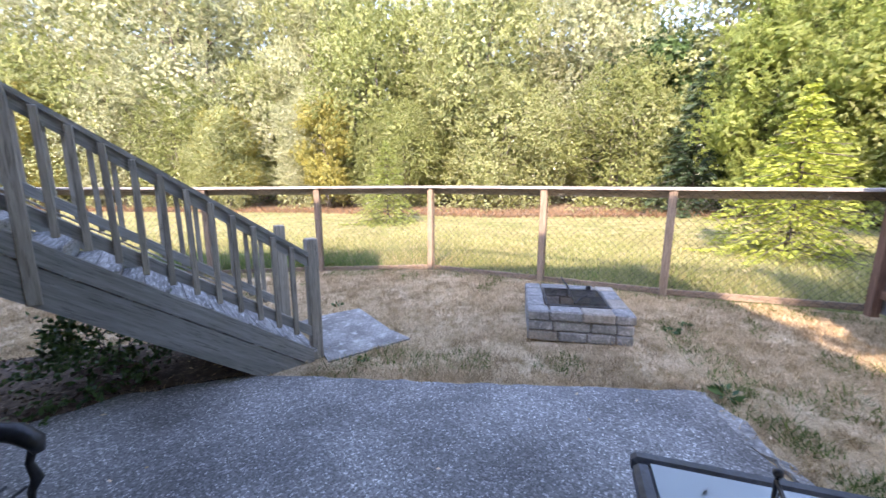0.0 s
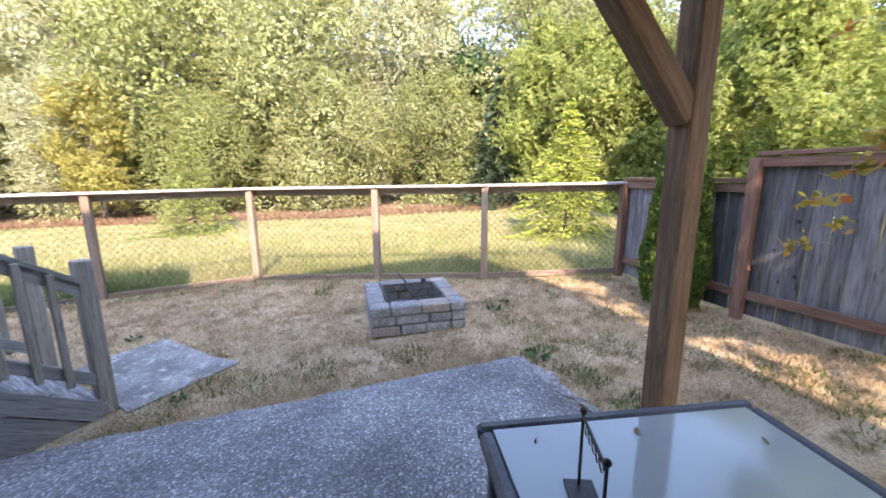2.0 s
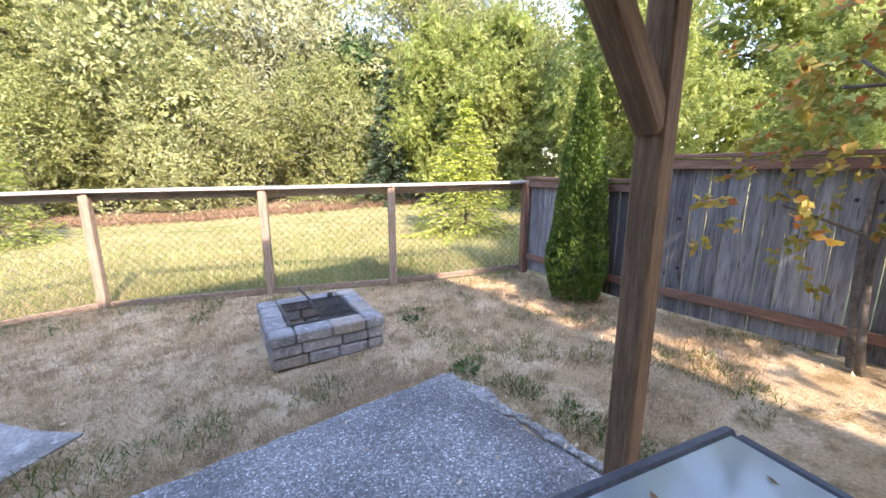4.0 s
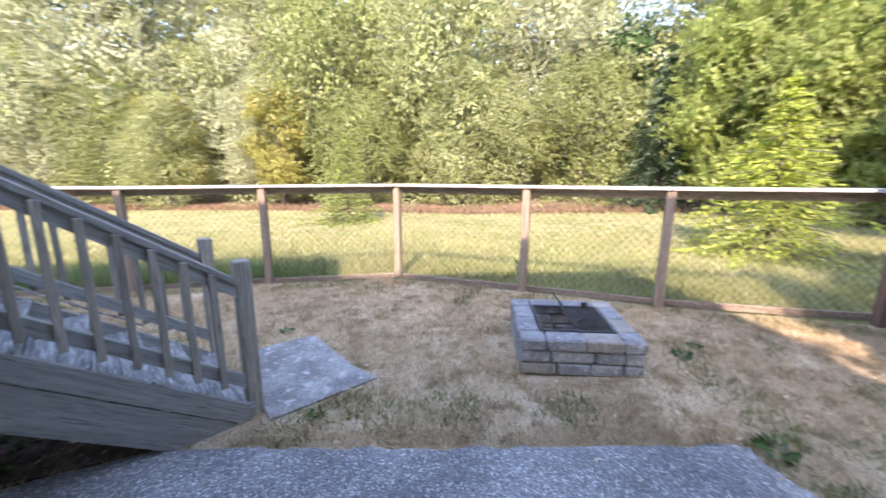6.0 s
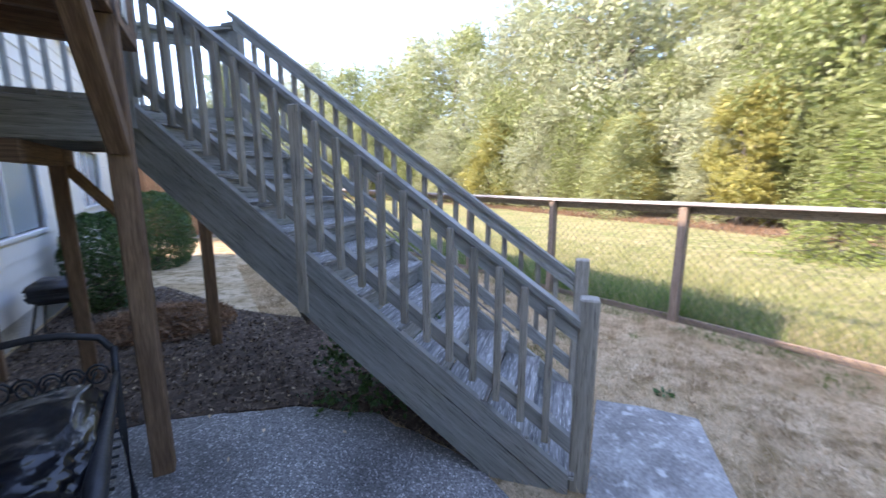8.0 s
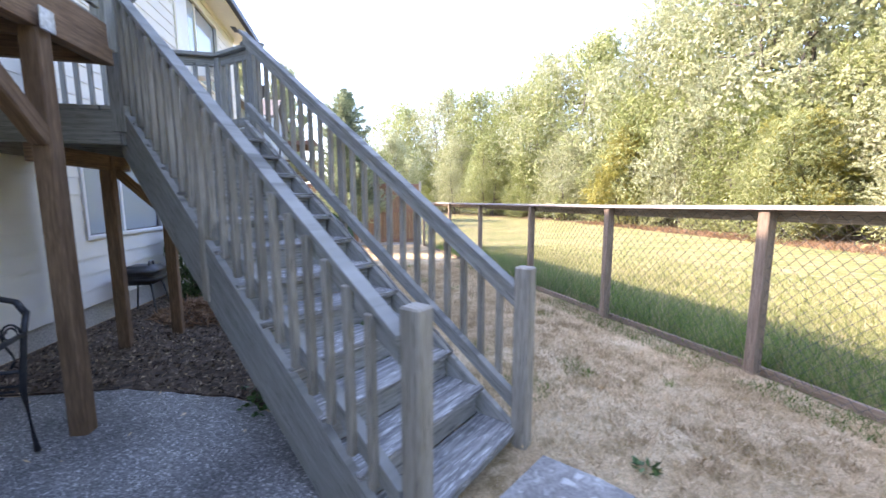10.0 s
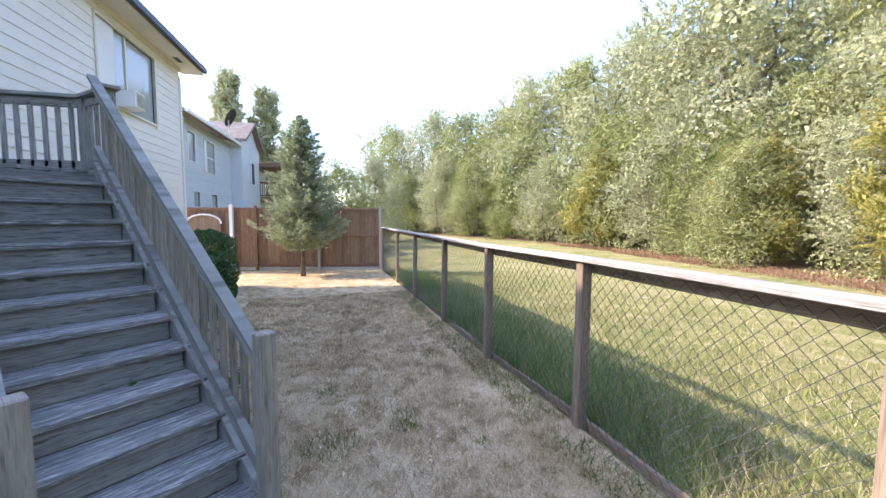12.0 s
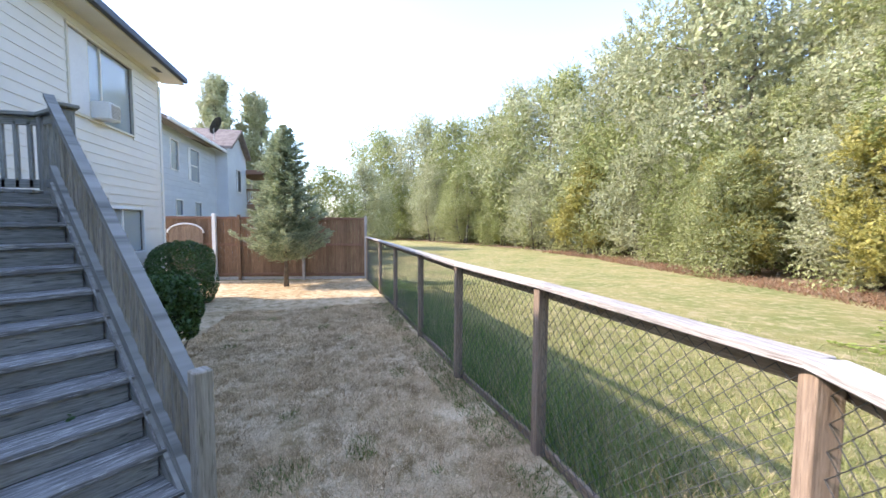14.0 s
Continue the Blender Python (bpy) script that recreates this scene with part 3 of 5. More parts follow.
# ---- grey plank fence at the yard's side ----
side = thing("plank_fence", (4.8, 3.46, g(4.8)), "tall grey weathered plank fence with reddish rails", "fence")
SIDE = [(4.80, 3.46, 1.31), (4.62, 1.79, 1.46), (4.66, -0.35, 1.55), (4.70, -2.6, 1.6), (4.74, -5.0, 1.62)]
for (xa, ya, ha), (xb, yb, hb) in zip(SIDE, SIDE[1:]):
    top = g(4.7) + hb
    if ya > 3:
        top = g(4.7) + ha
    L = math.hypot(xb - xa, yb - ya)
    n = round(L / 0.143)
    rz = math.degrees(math.atan2(yb - ya, xb - xa))
    for k in range(n):
        f = (k + 0.5) / n
        x, y = xa + (xb - xa) * f, ya + (yb - ya) * f
        x += 0.02
        t = top - 0.03 + random.uniform(-0.004, 0.004)
        z0 = g(4.7) + 0.01
        part("plank", box((L / n - random.uniform(0.004, 0.013), 0.018, t - z0), pose(x, y, (t + z0) / 2, 0, random.uniform(-0.3, 0.3), rz), 0.002), M_plank, side)
    part("post", post(xa - 0.06, ya, g(4.7) - 0.2, top - 0.04, 0.089, rz), M_red, side)
    part("cap", beam((xa, ya, top), (xb, yb, top), 0.14, 0.038), M_red, side)
    part("top_rail", beam((xa - 0.035, ya, top - 0.075), (xb - 0.035, yb, top - 0.075), 0.036, 0.085), M_red, side)
    part("bottom_rail", beam((xa - 0.035, ya, g(4.7) + 0.22), (xb - 0.035, yb, g(4.7) + 0.22), 0.036, 0.085), M_red, side)

# ---- cedar fence across the far end ----
back = thing("cedar_fence", (-14.6, 4.8, g(-14.6)), "warm brown cedar plank fence closing the yard's far end", "fence")
BACK = [(-15.2, 4.85), (-15.6, 2.4), (-16.0, -0.05), (-16.5, -3.4), (-17.0, -7.0)]
for si, ((xa, ya), (xb, yb)) in enumerate(zip(BACK, BACK[1:])):
    L = math.hypot(xb - xa, yb - ya)
    n = round(L / 0.145)
    rz = math.degrees(math.atan2(yb - ya, xb - xa))
    z0, top = g(-15.5) + 0.08, g(-15.5) + 2.5 + (0.0 if si < 3 else 0.08)
    for k in range(n):
        f = (k + 0.5) / n
        part("plank", box((L / n - random.uniform(0.003, 0.01), 0.018, top - z0 + random.uniform(-0.01, 0.01)), pose(xa + (xb - xa) * f, ya + (yb - ya) * f, (top + z0) / 2, 0, 0, rz), 0.002), M_cedar, back)
    part("post", post(xa + 0.07, ya, g(-15.5) - 0.2, top + 0.08, 0.1, rz), M_cap if si in (0, 1, 3) else M_cedar, back)
    for z in (z0 + 0.12, (z0 + top) / 2 + 0.1, top - 0.06):
        part("rail", beam((xa + 0.04, ya, z), (xb + 0.04, yb, z), 0.036, 0.09), M_red, back)
    part("base_board", beam((xa + 0.03, ya, g(-15.5) + 0.04), (xb + 0.03, yb, g(-15.5) + 0.04), 0.04, 0.12), M_cap, back)

part("end_post", post(-15.98, -0.95, g(-15.5) - 0.2, g(-15.5) + 2.62, 0.13, -8), M_white, back, "white painted post with a flat cap")
gate = thing("garden_gate", (-16.0, -1.9, g(-16)), "pale arched wooden gate set in the cedar fence", "gate")
for k in range(8):
    v = -2.45 + 0.145 * k
    rise = 0.34 * math.sqrt(max(0.0, 1 - ((v + 1.94) / 0.62) ** 2))
    part("plank", box((0.024, 0.135, 1.75 + rise), pose(-16.02, v, g(-16) + 0.12 + (1.75 + rise) / 2, 0, 0, 8), 0.003), M_fence, gate)
part("arch_trim", tube([(-15.96, -1.94 + 0.62 * math.cos(a * 0.3142), g(-16) + 1.87 + 0.36 * math.sin(a * 0.3142)) for a in range(11)], 0.035, 8), M_white, gate, "curved white trim over the gate")
part("latch", box((0.03, 0.06, 0.12), pose(-15.98, -1.5, g(-16) + 1.2), 0.004), M_black, gate)

# ---- stairs ----
UP, SIDEW = Vector((-0.757, -0.653, 0)).normalized(), Vector((-0.653, 0.757, 0)).normalized()
NEWEL = Vector((-0.71, 2.528, 0))
RUN, RISE, Z1 = 0.2439, 0.174, 0.05
SLOPE = RISE / RUN
STRZ = math.degrees(math.atan2(UP.y, UP.x))


def st(s, w, z):
    """A point s along the flight, w across it, at height z."""
    v = NEWEL + UP * s + SIDEW * w
    return Vector((v.x, v.y, z))


stairs = thing("staircase", (NEWEL.x, NEWEL.y, g(-0.7, 2.5)), "weathered grey wooden stairs with baluster railings up to the deck", "staircase")
for k in range(12):
    s, z = 0.02 + RUN * k, Z1 + RISE * k
    for j, (a, w) in enumerate(((-0.02, 0.135), (0.118, 0.135))):
        c = st(s + a + w / 2, 0.5, z - 0.019)
        part("tread", box((w, 1.02, 0.038), pose(*c, random.uniform(-0.3, 0.3), 0, STRZ), 0.005), M_tread, stairs)
    zb = z - 0.038 - (RISE - 0.038 if k else 0.06)
    c = st(s + 0.022, 0.5, (z - 0.038 + zb) / 2)
    part("riser", box((0.02, 0.93, z - 0.038 - zb), pose(*c, 0, 0, STRZ), 0.002), M_riser, stairs)


def skirt(w, off0, off1, s0, s1, name, thick=0.04, material=None):
    """A board that follows the flight between two heights off the nosing line, ended by upright cuts."""
    bm = bmesh.new()
    uvl = bm.loops.layers.uv.new("UVMap")
    base = g(-0.8, 2.5) + 0.012

    def line(s, o):
        return Z1 + (s - 0.02) * SLOPE + o
    low = []
    if off0 < -0.1 and line(s0, off0) < base:
        cut = 0.02 + (base - Z1 - off0) / SLOPE
        start = s0 if line(s0, off1) > base else 0.02 + (base - Z1 - off1) / SLOPE
        low = [(start, base), (cut, base)]
        s0 = max(s0, start)
    else:
        low = [(s0, line(s0, off0))]
    outline = low + [(s1, line(s1, off0)), (s1, line(s1, off1))]
    if line(s0, off1) > base + 0.002:
        outline.append((s0, line(s0, off1)))
    pts = [[bm.verts.new(st(s, w + dw, z)) for s, z in outline] for dw in (-thick / 2, thick / 2)]
    bm.faces.new(pts[0])
    bm.faces.new(pts[1][::-1])
    for i in range(len(outline)):
        j = (i + 1) % len(outline)
        bm.faces.new((pts[0][j], pts[0][i], pts[1][i], pts[1][j]))
    bmesh.ops.recalc_face_normals(bm, faces=list(bm.faces))
    off = random.uniform(0, 30)
    for f in bm.faces:
        for lp in f.loops:
            v = lp.vert.co - NEWEL
            s = v.dot(UP)
            lp[uvl].uv = (s * 1.23 + off, (v.z - s * SLOPE) * 0.81 + off)
    return part(name, bm, material or M_grey, stairs)


for w in (0.0, 1.0):
    skirt(w, -0.160, -0.012, 0.03, 3.02, "upper_stringer")
    skirt(w + (0.006 if w == 0 else -0.006), -0.435, -0.172, 0.10, 3.02, "lower_stringer", 0.038)
    sg = -1 if w == 0 else 1
    wr = w if w else 0.03
    skirt(wr, 0.10, 0.19, 0.03, 2.96, "bottom_rail", 0.05)
    skirt(wr, 0.715, 0.805, 0.03, 2.96, "top_rail", 0.036)
    skirt(wr, 0.806, 0.842, 0.02, 2.99, "handrail", 0.076)
    part("newel_post", post(*st(-0.02, w if w else 0.06, 0).xy, g(-0.9, 2.5) - 0.1, 1.0 + (0.015 if w else 0), 0.095, STRZ, 0.008), M_baluster, stairs)
    s = 0.16
    i = 0
    while s < 2.9:
        zt, zb = Z1 + s * SLOPE + 0.79, Z1 + s * SLOPE + 0.05
        wide = 0.038
        if i == 11:
            zb, wide = Z1 + s * SLOPE - 0.43, 0.07
        c = st(s, wr + sg * 0.038, (zt + zb) / 2)
        part("baluster", box((wide, 0.036, zt - zb), pose(*c, 0, random.uniform(-0.5, 0.5), STRZ), 0.004), M_baluster, stairs)
        s += 0.132
        i += 1
bm = tube([st(0.45 + 0.12 * k, 0.955, Z1 + (0.45 + 0.12 * k) * SLOPE + 0.045 + 0.01 * (k % 2)) for k in range(20)], 0.008, 5)
part("rope", bm, M_slab, stairs, "pale frayed rope along the rail", smooth=True)

# ---- stair landing and upper deck ----
PZ = 2.10
landing = thing("stair_landing", (-3.4, 0.3, g(-3.4)), "weathered grey deck landing on brown posts at the stair head", "deck landing")
PN, PF, PC = (-3.08, 0.62), (-3.78, 1.38), (-4.15, 0.96)
LAND = [PN, PF, PC, (-4.15, -0.78), (-2.86, -0.78), (-2.86, 0.62)]
k = 0
y = -0.71
while y < 1.3:
    x0, x1 = -4.17, -2.85
    if y > 0.62:
        x1 = -3.08 - (y - 0.62) * 0.92
    if y > 0.96:
        x0 = -4.15 + (y - 0.96) * 0.88
    if x1 - x0 > 0.1:
        part("deck_board", box((x1 - x0, 0.135, 0.036), pose((x0 + x1) / 2, y, PZ - 0.018), 0.004), M_grey, landing)
    y += 0.142
for a, b in zip(LAND, LAND[1:] + LAND[:1]):
    part("rim_joist", beam((*a, PZ - 0.165), (*b, PZ - 0.165), 0.04, 0.25), M_grey, landing)
for x, y in ((-3.68, 0.06), (-4.05, 0.98), (-4.05, -0.6)):
    part("support_post", post(x, y, g(x) - 0.1, PZ - 0.30, 0.1, 8, 0.008), M_brown, landing, "brown-stained square post")

part("support_post", post(-4.1, 0.36, g(-4.1) - 0.1, PZ - 0.30, 0.1, 8, 0.008), M_brown, landing, "dark brown-stained square post")
part("knee_brace", beam((-4.08, 0.34, 1.25), (-3.74, 0.1, 1.66), 0.04, 0.085, 0.005), M_brown, landing, "slanting brown brace between the posts")
part("cross_beam", beam((-3.98, 0.06, PZ - 0.362), (-2.8, 0.06, PZ - 0.362), 0.09, 0.135), M_brown, landing, "dark brown-stained beam under the landing")


def railing(owner, a, b, z, h=0.82, posts=(1, 1), material=None):
    """A deck railing between two points: cap, rails, balusters and end posts."""
    material = material or M_grey
    a, b = Vector((*a, 0)), Vector((*b, 0))
    d = (b - a)
    u = d.normalized()
    rz = math.degrees(math.atan2(u.y, u.x))
    Z = Vector((0, 0, 1))
    part("rail_cap", beam(a + Z * (z + h), b + Z * (z + h), 0.14, 0.036), material, owner)
    part("top_rail", beam(a + Z * (z + h - 0.065), b + Z * (z + h - 0.065), 0.036, 0.09), material, owner)
    part("bottom_rail", beam(a + Z * (z + 0.1), b + Z * (z + 0.1), 0.036, 0.09), material, owner)
    n = max(2, round(d.length / 0.125))
    for k in range(1, n):
        p = a + u * (d.length * k / n)
        part("baluster", box((0.038, 0.036, h - 0.13), pose(p.x, p.y, z + 0.055 + (h - 0.13) / 2, 0, 0, rz), 0.004), material, owner)
    for p, on in ((a, posts[0]), (b, posts[1])):
        if on:
            part("rail_post", post(p.x, p.y, z - 0.2, z + h - 0.02, 0.095, rz), material, owner)


railing(landing, PF, PC, PZ)
railing(landing, PC, (-4.15, -0.74), PZ, posts=(0, 1))
railing(landing, (PN[0], PN[1]), (-2.88, 0.62), PZ, h=0.86)
for p in (PF, PN):
    c = Vector((*p, PZ + 0.86))
    part("post_cap", box((0.17, 0.17, 0.036), pose(p[0], p[1], PZ + (0.82 if p is PF else 0.88) + 0.02, 0, 0, STRZ), 0.006), M_grey, landing)

deck = thing("upper_deck", (0, 0, g(0)), "raised wooden deck on brown braced posts behind the house", "deck")
DZ, DX0, DX1 = 2.62, -2.62, 2.05


def front_y(x):
    return 0.67 - (x + 1.95) * 0.036


y = -1.85
while y < 0.64:
    x1 = DX1
    x0 = DX0
    part("deck_board", box((x1 - x0, 0.135, 0.036), pose((x0 + x1) / 2, y, DZ - 0.018, 0, 0, -2.06), 0.004), M_grey, deck)
    y += 0.141
part("front_beam", beam((DX0, front_y(DX0), DZ - 0.17), (DX1, front_y(DX1), DZ - 0.17), 0.09, 0.26), M_brown, deck, "brown-stained front beam")
part("end_beam", beam((DX0, front_y(DX0) - 0.05, DZ - 0.17), (DX0 + 0.1, -1.95, DZ - 0.17), 0.05, 0.24), M_brown, deck)
part("end_beam", beam((DX1, front_y(DX1) - 0.05, DZ - 0.17), (DX1, -1.95, DZ - 0.17), 0.05, 0.24), M_brown, deck)
for k in range(13):
    x = DX0 + 0.3 + k * 0.43
    part("joist", beam((x, front_y(x) - 0.05, DZ - 0.14), (x, -1.95, DZ - 0.14), 0.038, 0.19), M_brown, deck)
for x in (-2.02, 1.94):
    y = front_y(x)
    part("post", post(x, y, g(x) - 0.1, DZ - 0.30, 0.1, -2, 0.008), M_brown, deck, "brown-stained square post")
    sx = 1 if x < 0 else -1
    a, b = Vector((x + sx * 0.03, y, 1.72)), Vector((x + sx * 0.62, front_y(x + sx * 0.62), 2.34))
    part("brace", beam(a, b, 0.088, 0.1, 0.008), M_brown, deck, "diagonal knee brace")
    part("bracket", box((0.1, 0.012, 0.12), pose(x + sx * 0.02, y + 0.08, 2.36, 0, 0, -2), 0.004), M_galv, deck)
railing(deck, (DX0, front_y(DX0)), (0.2, front_y(0.2)), DZ, 0.92)
railing(deck, (0.2, front_y(0.2)), (DX1, front_y(DX1)), DZ, 0.92, posts=(0, 1))

# ---- the house ----
house = thing("house", (-5, -3, g(-5)), "two-storey house with white lap siding and a dark gutter", "house")
WY, HX0, HX1, STEPX, RY = -0.80, -11.25, 1.7, -2.7, -1.98
EZ = 5.70


def wall_with_holes(x0, x1, z0, z1, y, holes, material, owner, course=0.19, label="", skin=0.16):
    """A wall that faces +y: a core with its openings cut through, and lap boards over it."""
    xs = sorted({x0, x1, *[v for h in holes for v in h[:2]]})
    zs = sorted({z0, z1, *[v for h in holes for v in h[2:]]})
    bm = bmesh.new()
    for a, b in zip(xs, xs[1:]):
        for c, d in zip(zs, zs[1:]):
            mx, mz = (a + b) / 2, (c + d) / 2
            if any(h[0] < mx < h[1] and h[2] < mz < h[3] for h in holes):
                continue
            box((b - a, skin, d - c), pose(mx, y - skin / 2, mz), 0, bm)
    part("wall", bm, material, owner)
    z = z0
    while z < z1 - 0.02:
        top = min(z + course, z1)
        segs = [(x0, x1)]
        for h in holes:
            if h[2] < top - 0.01 and h[3] > z + 0.01:
                nxt = []
                for a, b in segs:
                    if h[1] <= a or h[0] >= b:
                        nxt.append((a, b))
                    else:
                        if h[0] > a:
                            nxt.append((a, h[0]))
                        if h[1] < b:
                            nxt.append((h[1], b))
                segs = nxt
        for a, b in segs:
            bm = bmesh.new()
            v = [bm.verts.new(p) for p in ((a, y + 0.002, z), (a, y + 0.018, z), (a, y + 0.005, top), (a, y + 0.002, top), (b, y + 0.002, z), (b, y + 0.018, z), (b, y + 0.005, top), (b, y + 0.002, top))]
            for f in ((0, 1, 2, 3), (7, 6, 5, 4), (1, 5, 6, 2), (0, 4, 5, 1), (3, 2, 6, 7)):
                bm.faces.new([v[i] for i in f])
            bmesh.ops.recalc_face_normals(bm, faces=list(bm.faces))
            part("siding_board", bm, material, owner)
        z += course


def window(owner, x0, x1, z0, z1, y, mullions=(), frame_m=None, blind=False, depth=0.5, rail=None):
    """A window in an opening that faces +y: frame, sill, panes and a shallow recess behind, painted dark as an unlit
    room.
    """
    frame_m = frame_m or M_white
    f = 0.05
    # back panel: the room's darkness is put into its colour
    win = part("window", box((x1 - x0, 0.02, z1 - z0), pose((x0 + x1) / 2, y - depth, (z0 + z1) / 2)), M_room_dark, owner)
    for a, b, c, d in ((x0 - f, x1 + f, z1, z1 + f), (x0 - f, x1 + f, z0 - f, z0), (x0 - f, x0, z0, z1), (x1, x1 + f, z0, z1)):
        part("frame", box((b - a, 0.06, d - c), pose((a + b) / 2, y + 0.012, (c + d) / 2), 0.006), frame_m, win)
    cuts = [x0, *mullions, x1]
    for mx in mullions:
        part("frame", box((0.045, 0.05, z1 - z0), pose(mx, y - 0.03, (z0 + z1) / 2), 0.004), frame_m, win)
    for a, b in zip(cuts, cuts[1:]):
        part("pane", box((b - a - 0.05, 0.006, z1 - z0 - 0.02), pose((a + b) / 2, y - 0.035, (z0 + z1) / 2)), M_glass, win).visible_shadow = False
    if rail:
        part("frame", box((x1 - x0, 0.05, 0.045), pose((x0 + x1) / 2, y - 0.03, rail), 0.004), frame_m, win)
    if blind:
        bm = bmesh.new()
        z = z0 + 0.02
        while z < z1:
            box((x1 - x0 - 0.04, 0.03, 0.004), pose((x0 + x1) / 2, y - 0.1, z, 35, 0, 0), 0, bm)
            z += 0.045
        part("blind", bm, M_blind, win, "closed horizontal slat blind")
    # recess lining, in the same colour that paints the room's shade
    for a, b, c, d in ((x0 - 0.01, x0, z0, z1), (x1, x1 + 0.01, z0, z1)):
        part("reveal", box((b - a, depth, d - c), pose((a + b) / 2, y - depth / 2 - 0.02, (c + d) / 2)), M_room_dark, win)
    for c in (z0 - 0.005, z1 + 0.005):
        part("reveal", box((x1 - x0, depth, 0.01), pose((x0 + x1) / 2, y - depth / 2 - 0.02, c)), M_room_dark, win)
    return win


H_UP = (-9.85, -7.70, 3.84, 5.36)
H_LOW = (-10.12, -8.62, 1.10, 2.08)
H_DECK = (-6.5, -4.75, 0.96, 1.92)
wall_with_holes(HX0, STEPX, 0.12, 5.56, WY, [H_UP, H_LOW, H_DECK], M_siding, house)
part("foundation", box((STEPX - HX0 + 0.02, 0.2, 0.75), pose((HX0 + STEPX) / 2, WY - 0.11, -0.255)), M_found, house)
part("corner_trim", box((0.1, 0.1, 5.3), pose(HX0 + 0.03, WY + 0.0, 2.76), 0.005), M_siding, house)
part("step_wall", box((0.16, WY - RY, 5.5), pose(STEPX - 0.08, (WY + RY) / 2 - 0.16, 2.65)), M_siding, house)
part("rear_wall", box((HX1 - STEPX + 0.1, 0.16, 5.6), pose((HX1 + STEPX) / 2, RY - 0.08, 2.6)), M_siding, house)
part("end_wall", box((0.16, 8.2, 5.5), pose(HX0 + 0.08, WY - 4.26, 2.65)), M_siding, house)
part("end_wall", box((0.16, 6.6, 5.5), pose(HX1 - 0.08, RY - 3.4, 2.65)), M_siding, house)
part("front_wall", box((HX1 - HX0, 0.16, 5.5), pose((HX0 + HX1) / 2, -9.1, 2.65)), M_siding, house)


def roof(owner, x0, x1, y_eave, y_ridge, z_eave, pitch, material, fascia_m, soffit_m, both=True):
    """A gable roof whose ridge runs along x: a slope each side, eave board and soffit."""
    t = math.tan(radians(pitch))
    zr = z_eave + abs(y_eave - y_ridge) * t
    bm = bmesh.new()
    ya = 2 * y_ridge - y_eave
    prof = [(y_eave, z_eave), (y_ridge, zr), (ya, z_eave), (ya, z_eave + 0.14), (y_ridge, zr + 0.14), (y_eave, z_eave + 0.14)]
    va = [bm.verts.new((x0, y, z)) for y, z in prof]
    vb = [bm.verts.new((x1, y, z)) for y, z in prof]
    for i in range(6):
        j = (i + 1) % 6
        bm.faces.new((va[i], va[j], vb[j], vb[i]))
    for q in ((0, 1, 4, 5), (1, 2, 3, 4)):
        bm.faces.new([va[i] for i in q])
        bm.faces.new([vb[i] for i in q][::-1])
    bmesh.ops.recalc_face_normals(bm, faces=list(bm.faces))
    rf = part("roof", bm, material, owner, "brown composition shingle roof")
    part("gutter", box((x1 - x0 + 0.04, 0.10, 0.15), pose((x0 + x1) / 2, y_eave + 0.05, z_eave + 0.07), 0.012), fascia_m, rf, "dark painted gutter")
    n = int((x1 - x0) / 0.6)
    return rf


roof(house, HX0 - 0.4, STEPX + 0.3, WY + 0.48, -4.9, EZ + 0.0, 21, M_shingle, M_fascia, M_trim)
part("soffit", box((STEPX - HX0 + 0.7, 0.56, 0.03), pose((HX0 - 0.45 + STEPX + 0.25) / 2, WY + 0.2, EZ - 0.03)), M_trim, house, "cream painted soffit")
part("frieze_board", box((STEPX - HX0, 0.03, 0.1), pose((HX0 + STEPX) / 2, WY + 0.03, EZ - 0.1)), M_trim, house)
part("gable_wall", prism([(HX0, WY), (HX0 + 0.16, WY), (HX0 + 0.16, -9.0), (HX0, -9.0)], 5.3, lambda x, y: 5.42 + max(0, 4.1 - abs(y + 4.9)) * 0.384), M_siding, house)
roof(house, STEPX + 0.3, HX1 + 0.3, RY + 0.48, -5.7, EZ, 21, M_shingle, M_fascia, M_trim)
wu = window(house, *H_UP, WY, mullions=(-8.72, -8.3), frame_m=M_trim)
part("cover_panel", box((0.56, 0.03, 1.48), pose(-8.0, WY - 0.01, 4.6), 0.004), M_white, wu, "white insulating board in the window")
ac = part("air_conditioner", box((0.38, 0.42, 0.34), pose(-8.51, WY + 0.12, 4.02), 0.02), M_white, wu, "white window air conditioner")
bm = bmesh.new()
for k in range(9):
    box((0.32, 0.012, 0.014), pose(-8.51, WY + 0.335, 3.9 + k * 0.03), 0, bm)
part("grille", bm, M_found, ac)
window(house, *H_LOW, WY, mullions=(-9.3,), blind=True)
window(house, *H_DECK, WY, mullions=(-5.55,), blind=True)
for x in (-10.6, -7.2):
    part("soffit_vent", box((0.35, 0.12, 0.006), pose(x, WY + 0.25, EZ - 0.048)), M_fascia, house)

# ---- neighbour's house beyond the cedar fence ----
nb = thing("house", (-21, -6, g(-21)), "blue-grey two-storey neighbouring house with a satellite dish", "house")
NY = -3.0
N1, N2 = (-18.40, -17.62, 4.05, 5.27), (-20.85, -19.75, 3.75, 5.25)
N3, N4 = (-18.7, -18.0, 2.1, 2.75), (-21.0, -20.2, 2.1, 2.75)
wall_with_holes(-23.4, -16.7, -0.4, 5.75, NY, [N1, N2, N3, N4], M_sidegrey, nb, 0.22)
for h in (N1, N2, N3, N4):
    window(nb, *h, NY, frame_m=M_white, rail=(h[2] + h[3]) / 2 if h is N2 else None, depth=0.3)
